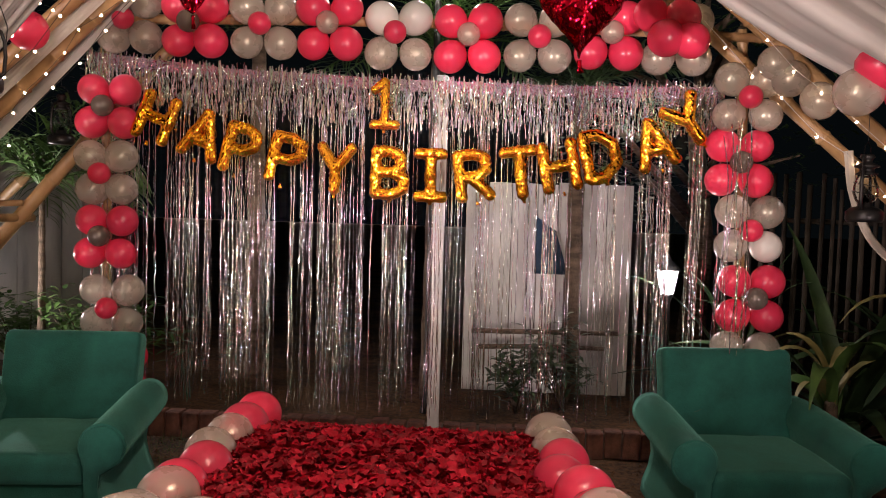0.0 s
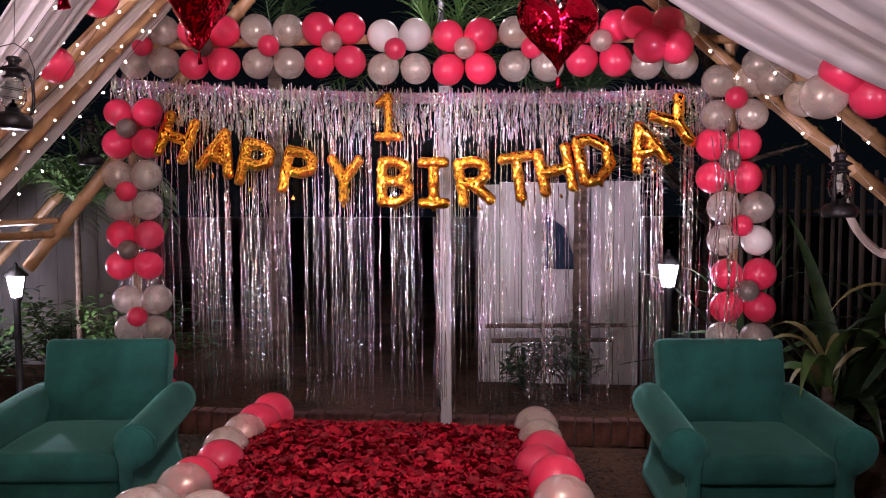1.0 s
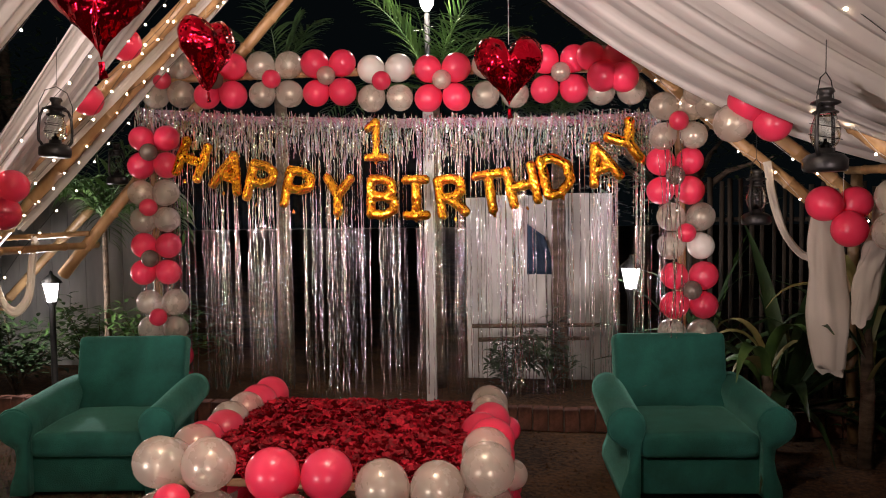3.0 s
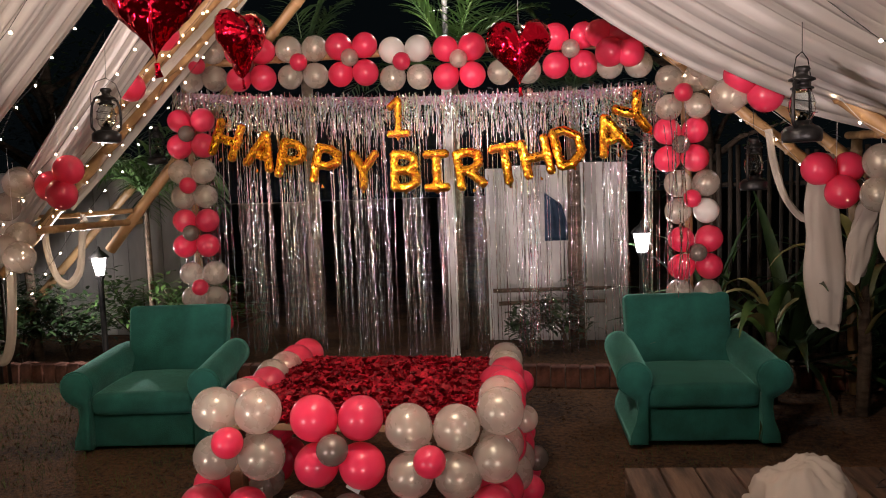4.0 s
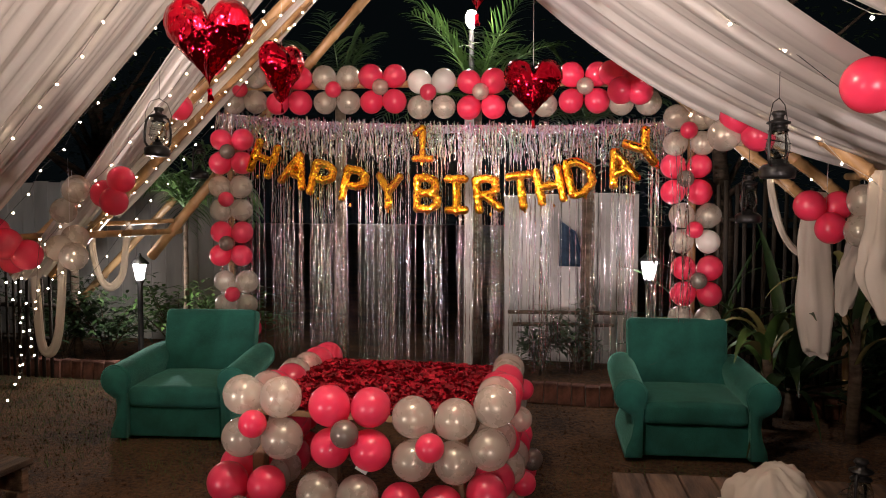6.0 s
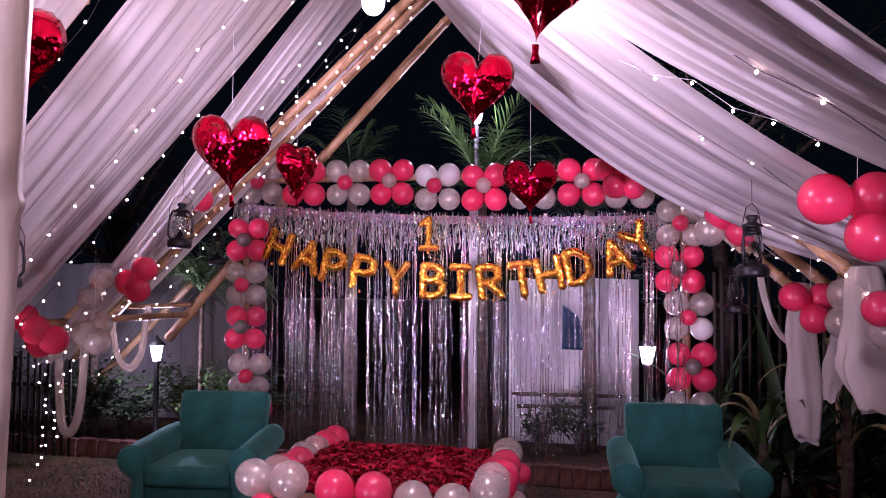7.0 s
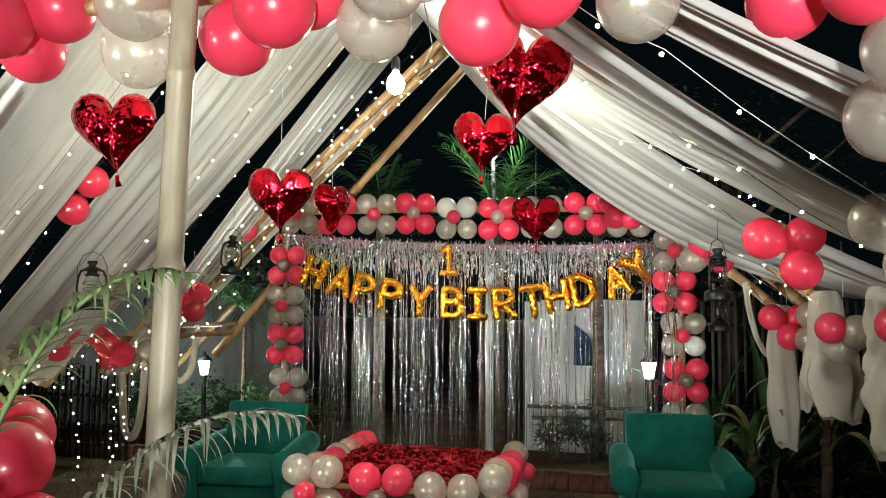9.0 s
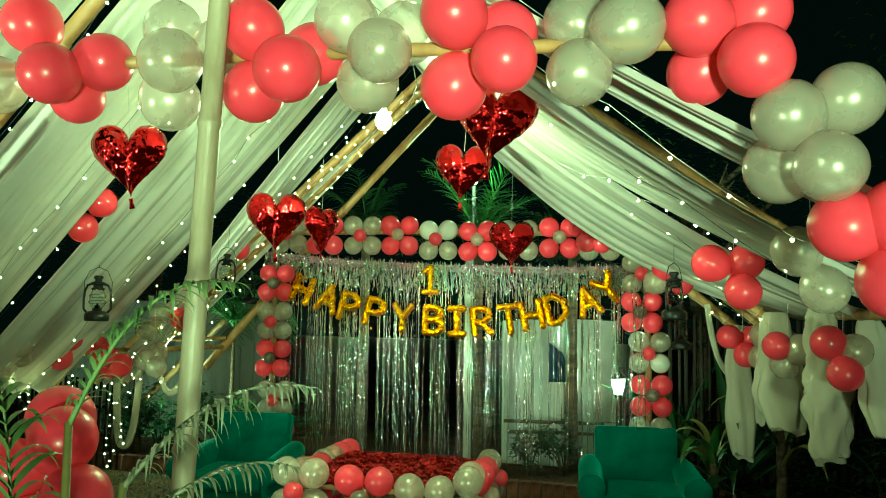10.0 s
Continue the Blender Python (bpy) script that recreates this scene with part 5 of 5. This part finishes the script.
def palm(base, trunk_h, r, fronds, length, leaflet, droop, seed, label, mat, up=(0.35, 0.9), hang=1.2, width=0.024, lean=(0, 0)):
    rnd = random.Random(seed)
    root = thing("palm", pose(*base), label, "palm")
    bm = bmesh.new()
    n = 14
    tube(bm, [(lean[0] * (i / n) ** 2, lean[1] * (i / n) ** 2, trunk_h * i / n) for i in range(n + 1)], [r * (1.25 - 0.45 * i / n) * (1.08 if i % 2 else 0.96) for i in range(n + 1)], 12)
    part("trunk", bm, M_TRUNK, root)
    for k in range(fronds):
        a = math.tau * k / fronds + rnd.uniform(-0.3, 0.3)
        e = rnd.uniform(*up)
        bm = bmesh.new()
        frond(bm, (lean[0], lean[1], trunk_h * 0.98), (math.cos(a) * math.cos(e * 1.57), math.sin(a) * math.cos(e * 1.57), math.sin(e * 1.57)), length * rnd.uniform(0.8, 1.15), leaflet, droop * rnd.uniform(0.8, 1.3), 26, seed * 50 + k, width, hang)
        part("frond", bm, mat, root)
    return root


palm((-2.62, 5.35, 0.08), 1.55, 0.024, 10, 0.85, 0.36, 2.4, 1, "small garden palm with drooping green fronds", M_LEAF, hang=1.6)
# palms away from the lamp take the darker leaf: their shade is in the colour
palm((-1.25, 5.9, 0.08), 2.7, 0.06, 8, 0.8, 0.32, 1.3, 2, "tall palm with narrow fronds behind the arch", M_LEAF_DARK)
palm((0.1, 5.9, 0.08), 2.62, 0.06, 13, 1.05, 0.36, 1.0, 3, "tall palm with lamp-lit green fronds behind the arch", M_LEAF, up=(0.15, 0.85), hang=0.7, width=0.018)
palm((1.15, 6.0, 0.08), 2.35, 0.06, 8, 0.8, 0.32, 1.2, 4, "tall palm behind the arch, shade put into its leaf colour", M_LEAF_DARK)


def strap_plant(base, leaves, length, width, seed, label, mats, up=(0.5, 1.3), droop=(0.8, 2.4), spread=(0, 6.28), stem=0.3):
    rnd = random.Random(seed)
    root = thing("strap_leaf_plant", pose(*base), label, "plant")
    bm = bmesh.new()
    tube(bm, [(0, 0, -0.03), (0.01, 0, stem * 0.5), (0, 0.01, stem)], [0.05, 0.045, 0.03], 10)
    part("stem", bm, M_TRUNK, root)
    for k in range(leaves):
        a = rnd.uniform(*spread)
        e = rnd.uniform(*up)
        bm = bmesh.new()
        blade(bm, (0, 0, stem * rnd.uniform(0.5, 1.0)), (math.cos(a) * math.cos(e), math.sin(a) * math.cos(e), math.sin(e)), length * rnd.uniform(0.6, 1.1), width * rnd.uniform(0.7, 1.2), rnd.uniform(*droop), 12, 0.35, rnd.uniform(-0.8, 0.8))
        ob = part("leaf", bm, mats[k % len(mats)], root)
    return root


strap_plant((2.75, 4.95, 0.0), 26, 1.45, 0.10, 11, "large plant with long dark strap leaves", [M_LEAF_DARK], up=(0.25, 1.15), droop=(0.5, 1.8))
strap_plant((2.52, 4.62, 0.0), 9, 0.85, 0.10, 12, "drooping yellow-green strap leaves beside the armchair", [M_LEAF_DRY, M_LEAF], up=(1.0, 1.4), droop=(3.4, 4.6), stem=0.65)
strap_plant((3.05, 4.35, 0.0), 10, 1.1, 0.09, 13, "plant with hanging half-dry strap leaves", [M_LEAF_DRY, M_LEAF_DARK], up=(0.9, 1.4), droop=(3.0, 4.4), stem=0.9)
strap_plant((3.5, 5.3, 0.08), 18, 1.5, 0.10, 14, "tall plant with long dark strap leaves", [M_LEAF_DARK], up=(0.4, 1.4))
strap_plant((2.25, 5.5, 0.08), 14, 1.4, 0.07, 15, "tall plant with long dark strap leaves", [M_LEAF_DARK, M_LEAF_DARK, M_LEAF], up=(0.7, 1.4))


def bush(base, size, count, seed, label, mat, leaf=0.05):
    rnd = random.Random(seed)
    root = thing("bush", pose(*base), label, "bush", "garden bushes")
    stems = bmesh.new()
    bm = bmesh.new()
    for s in range(9):
        a = rnd.uniform(0, 6.28)
        tip = Vector((math.cos(a) * size * rnd.uniform(0.2, 0.9), math.sin(a) * size * rnd.uniform(0.2, 0.7), size * rnd.uniform(0.6, 1.5)))
        line = [Vector((0, 0, -0.02)), tip * 0.35 + Vector((0, 0, 0.08)), tip * 0.7 + Vector((0, 0, 0.05)), tip]
        tube(stems, line, [0.009, 0.007, 0.005, 0.002], 5)
        for k in range(count // 9):
            u = rnd.uniform(0.25, 1)
            p = line[1].lerp(tip, u) + Vector((rnd.gauss(0, 0.07), rnd.gauss(0, 0.07), rnd.gauss(0, 0.05))) * size * 2
            p.z = max(0.02, p.z)
            b = rnd.uniform(0, 6.28)
            blade(bm, p, (math.cos(b), math.sin(b), rnd.uniform(-0.3, 0.7)), leaf * rnd.uniform(0.7, 1.6), leaf * 0.42, 0.8, 3, 0.25)
    part("stem", stems, M_TRUNK, root)
    tagged(part("leaves", bm, mat, root), kind="stuff")


# shade is put into the leaf colour; two bushes keep the lighter leaf
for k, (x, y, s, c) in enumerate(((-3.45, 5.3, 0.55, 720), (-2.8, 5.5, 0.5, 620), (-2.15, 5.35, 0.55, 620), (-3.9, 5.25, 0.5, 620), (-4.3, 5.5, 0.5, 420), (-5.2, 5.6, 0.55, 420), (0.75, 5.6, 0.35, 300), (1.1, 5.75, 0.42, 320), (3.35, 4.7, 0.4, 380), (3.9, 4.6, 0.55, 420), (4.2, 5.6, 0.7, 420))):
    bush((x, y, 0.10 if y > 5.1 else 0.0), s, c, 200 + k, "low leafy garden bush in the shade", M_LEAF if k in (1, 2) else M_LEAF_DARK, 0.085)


def tree(base, high, spread, count, seed):
    rnd = random.Random(seed)
    root = thing("tree", pose(*base), "dark leafy tree in the night garden", "tree", "garden trees")
    bm = bmesh.new()
    tube(bm, [(0, 0, -0.05), (0.1, 0, high * 0.3), (0.0, 0.1, high * 0.6), (0.05, 0, high * 0.9)], [0.16, 0.12, 0.08, 0.03], 10)
    leaves = bmesh.new()
    for k in range(16):
        a, z = rnd.uniform(0, 6.28), high * rnd.uniform(0.35, 0.9)
        tip = Vector((math.cos(a), math.sin(a), rnd.uniform(0.1, 0.8))) * spread * rnd.uniform(0.5, 1.1) + Vector((0, 0, z))
        st = Vector((0.03, 0.03, z * 0.9))
        tube(bm, [st, st.lerp(tip, 0.5) + Vector((0, 0, 0.1)), tip], [0.05, 0.03, 0.008], 6)
        for j in range(count // 16):
            p = st.lerp(tip, rnd.uniform(0.45, 1.05)) + Vector((rnd.gauss(0, 1), rnd.gauss(0, 1), rnd.gauss(0, 0.8))) * spread * 0.18
            b = rnd.uniform(0, 6.28)
            blade(leaves, p, (math.cos(b), math.sin(b), rnd.uniform(-0.5, 0.5)), rnd.uniform(0.07, 0.14), 0.045, 0.7, 2, 0.25)
    part("trunk", bm, M_TRUNK, root)
    tagged(part("crown", leaves, M_LEAF_DARK, root), kind="stuff")


tree((5.6, 5.5, 0), 5.2, 1.7, 2600, 31)
tree((6.2, 1.8, 0), 5.6, 1.9, 2600, 32)
tree((-5.6, 8.2, 0), 4.6, 1.8, 2000, 33)
tree((2.6, 8.6, 0), 4.2, 1.8, 2000, 34)


# bamboo darkened almost to black: the dimness behind the plants is in the colour
M_SLAT = surface("dim_slat", (0.014, 0.010, 0.007), (0.042, 0.030, 0.018), 8, 0.85, 0.4, stretch=(1, 1, 0.2))
M_LEAF_WAN = surface("wan_leaf", (0.14, 0.15, 0.08), (0.34, 0.33, 0.24), 14, 0.5, 0.2)


def entrance_palm():
    root = thing("potted_palm", pose(0.834, -1.74, 0.229) @ Matrix.Diagonal((0.87, 0.87, 0.87, 1)), "young palm with arching pale fronds by the entrance post", "palm")
    for k, (dx, dy, top) in enumerate(((0.12, 0.0, 1.37), (-0.03, 0.0, 1.50), (-0.14, -0.02, 1.18), (-0.05, 0.06, 1.05))):
        bm = bmesh.new()
        tube(bm, [(dx * 0.4, dy * 0.5, -0.28), (dx * 0.7, dy, 0.6), (dx, dy, top)], [0.02, 0.015, 0.009], 8)
        part("stem", bm, M_LEAF_DRY, root)
    fronds = (
        ((0.12, 0.0, 1.36), (0.643, 0.0, 0.766), 0.53, 0.125, 1.25, 28, 0.0075, 2.6, M_LEAF_WAN),
        ((-0.03, 0.0, 1.49), (0.423, 0.0, 0.906), 0.56, 0.14, 1.8, 24, 0.012, 2.0, M_LEAF_PALE),
        ((-0.14, -0.02, 1.16), (-0.10, 0.0, 1.0), 0.42, 0.22, 1.2, 14, 0.022, 1.8, M_LEAF_PALE),
        ((-0.05, 0.06, 1.03), (0.40, 0.05, 0.9), 0.42, 0.18, 1.4, 13, 0.022, 2.2, M_LEAF),
        ((-0.14, -0.02, 1.10), (-0.50, 0.05, 0.85), 0.36, 0.20, 1.2, 13, 0.022, 1.8, M_LEAF),
        ((0.10, 0.02, 1.22), (0.65, 0.15, 0.75), 0.46, 0.11, 1.3, 20, 0.009, 2.6, M_LEAF_WAN),
    )
    for k, (p, way, length, leaflet, droop, pairs, width, hang, mat) in enumerate(fronds):
        bm = bmesh.new()
        frond(bm, p, way, length, leaflet, droop, pairs, 900 + k, width, hang, 9)
        part("frond", bm, mat, root)


entrance_palm()


def slat_screen(x0, x1, y, top, label):
    """Upright split-bamboo slats on two rails."""
    root = thing("slat_screen", pose(x0, y, 0.08), label, "fence", "slat screens")
    rnd = random.Random(int(x0 * 10))
    x = 0.0
    while x < x1 - x0:
        bm = bmesh.new()
        w = rnd.uniform(0.03, 0.045)
        lean = rnd.uniform(-0.015, 0.015)
        tube(bm, [(x, 0, 0), (x + lean * 0.5, 0, top * 0.5), (x + lean, 0, top + rnd.uniform(-0.08, 0.04))], w / 2, 6, flat=0.45)
        part("slat", bm, M_SLAT, root)
        x += w + rnd.uniform(0.02, 0.05)
    for z in (0.35, top - 0.3):
        bm = bmesh.new()
        bamboo(bm, (0, 0.035, z), (x1 - x0, 0.035, z), 0.02, 0.3, 3)
        part("rail", bm, M_SLAT, root)


slat_screen(2.2, 5.2, 5.75, 1.75, "split-bamboo slat screen behind the plants, dim light put into its colour")
slat_screen(-6.2, -3.5, 4.6, 0.95, "low bamboo slat screen beside the hut, dim light put into its colour")

bm = bmesh.new()
box(bm, (-0.028, -0.002, -0.018), (0.028, 0.002, 0.018), 0.001)
tagged(part("paper_card", bm, M_WHITEWALL, smooth=False, m=pose(0.36, 1.535, 0.515, 12, 30, 5)), "small white paper card stuck between table balloons", "card")

# ---- kerb bricks ----
brick_bm = bmesh.new()
box(brick_bm, (-0.052, -0.05, -0.085), (0.052, 0.05, 0.085), 0.006)
BRICK = mesh_of("brick", brick_bm, M_BRICK, False)
x = -6.4
krnd = random.Random(77)
while x < 4.4:
    part("brick", BRICK, None, kerb, m=pose(x, KERB_Y + 0.035 + krnd.uniform(-0.008, 0.008), 0.08 + krnd.uniform(-0.01, 0.006), krnd.uniform(-3, 3), krnd.uniform(-3, 3), krnd.uniform(-3, 3)))
    x += 0.114
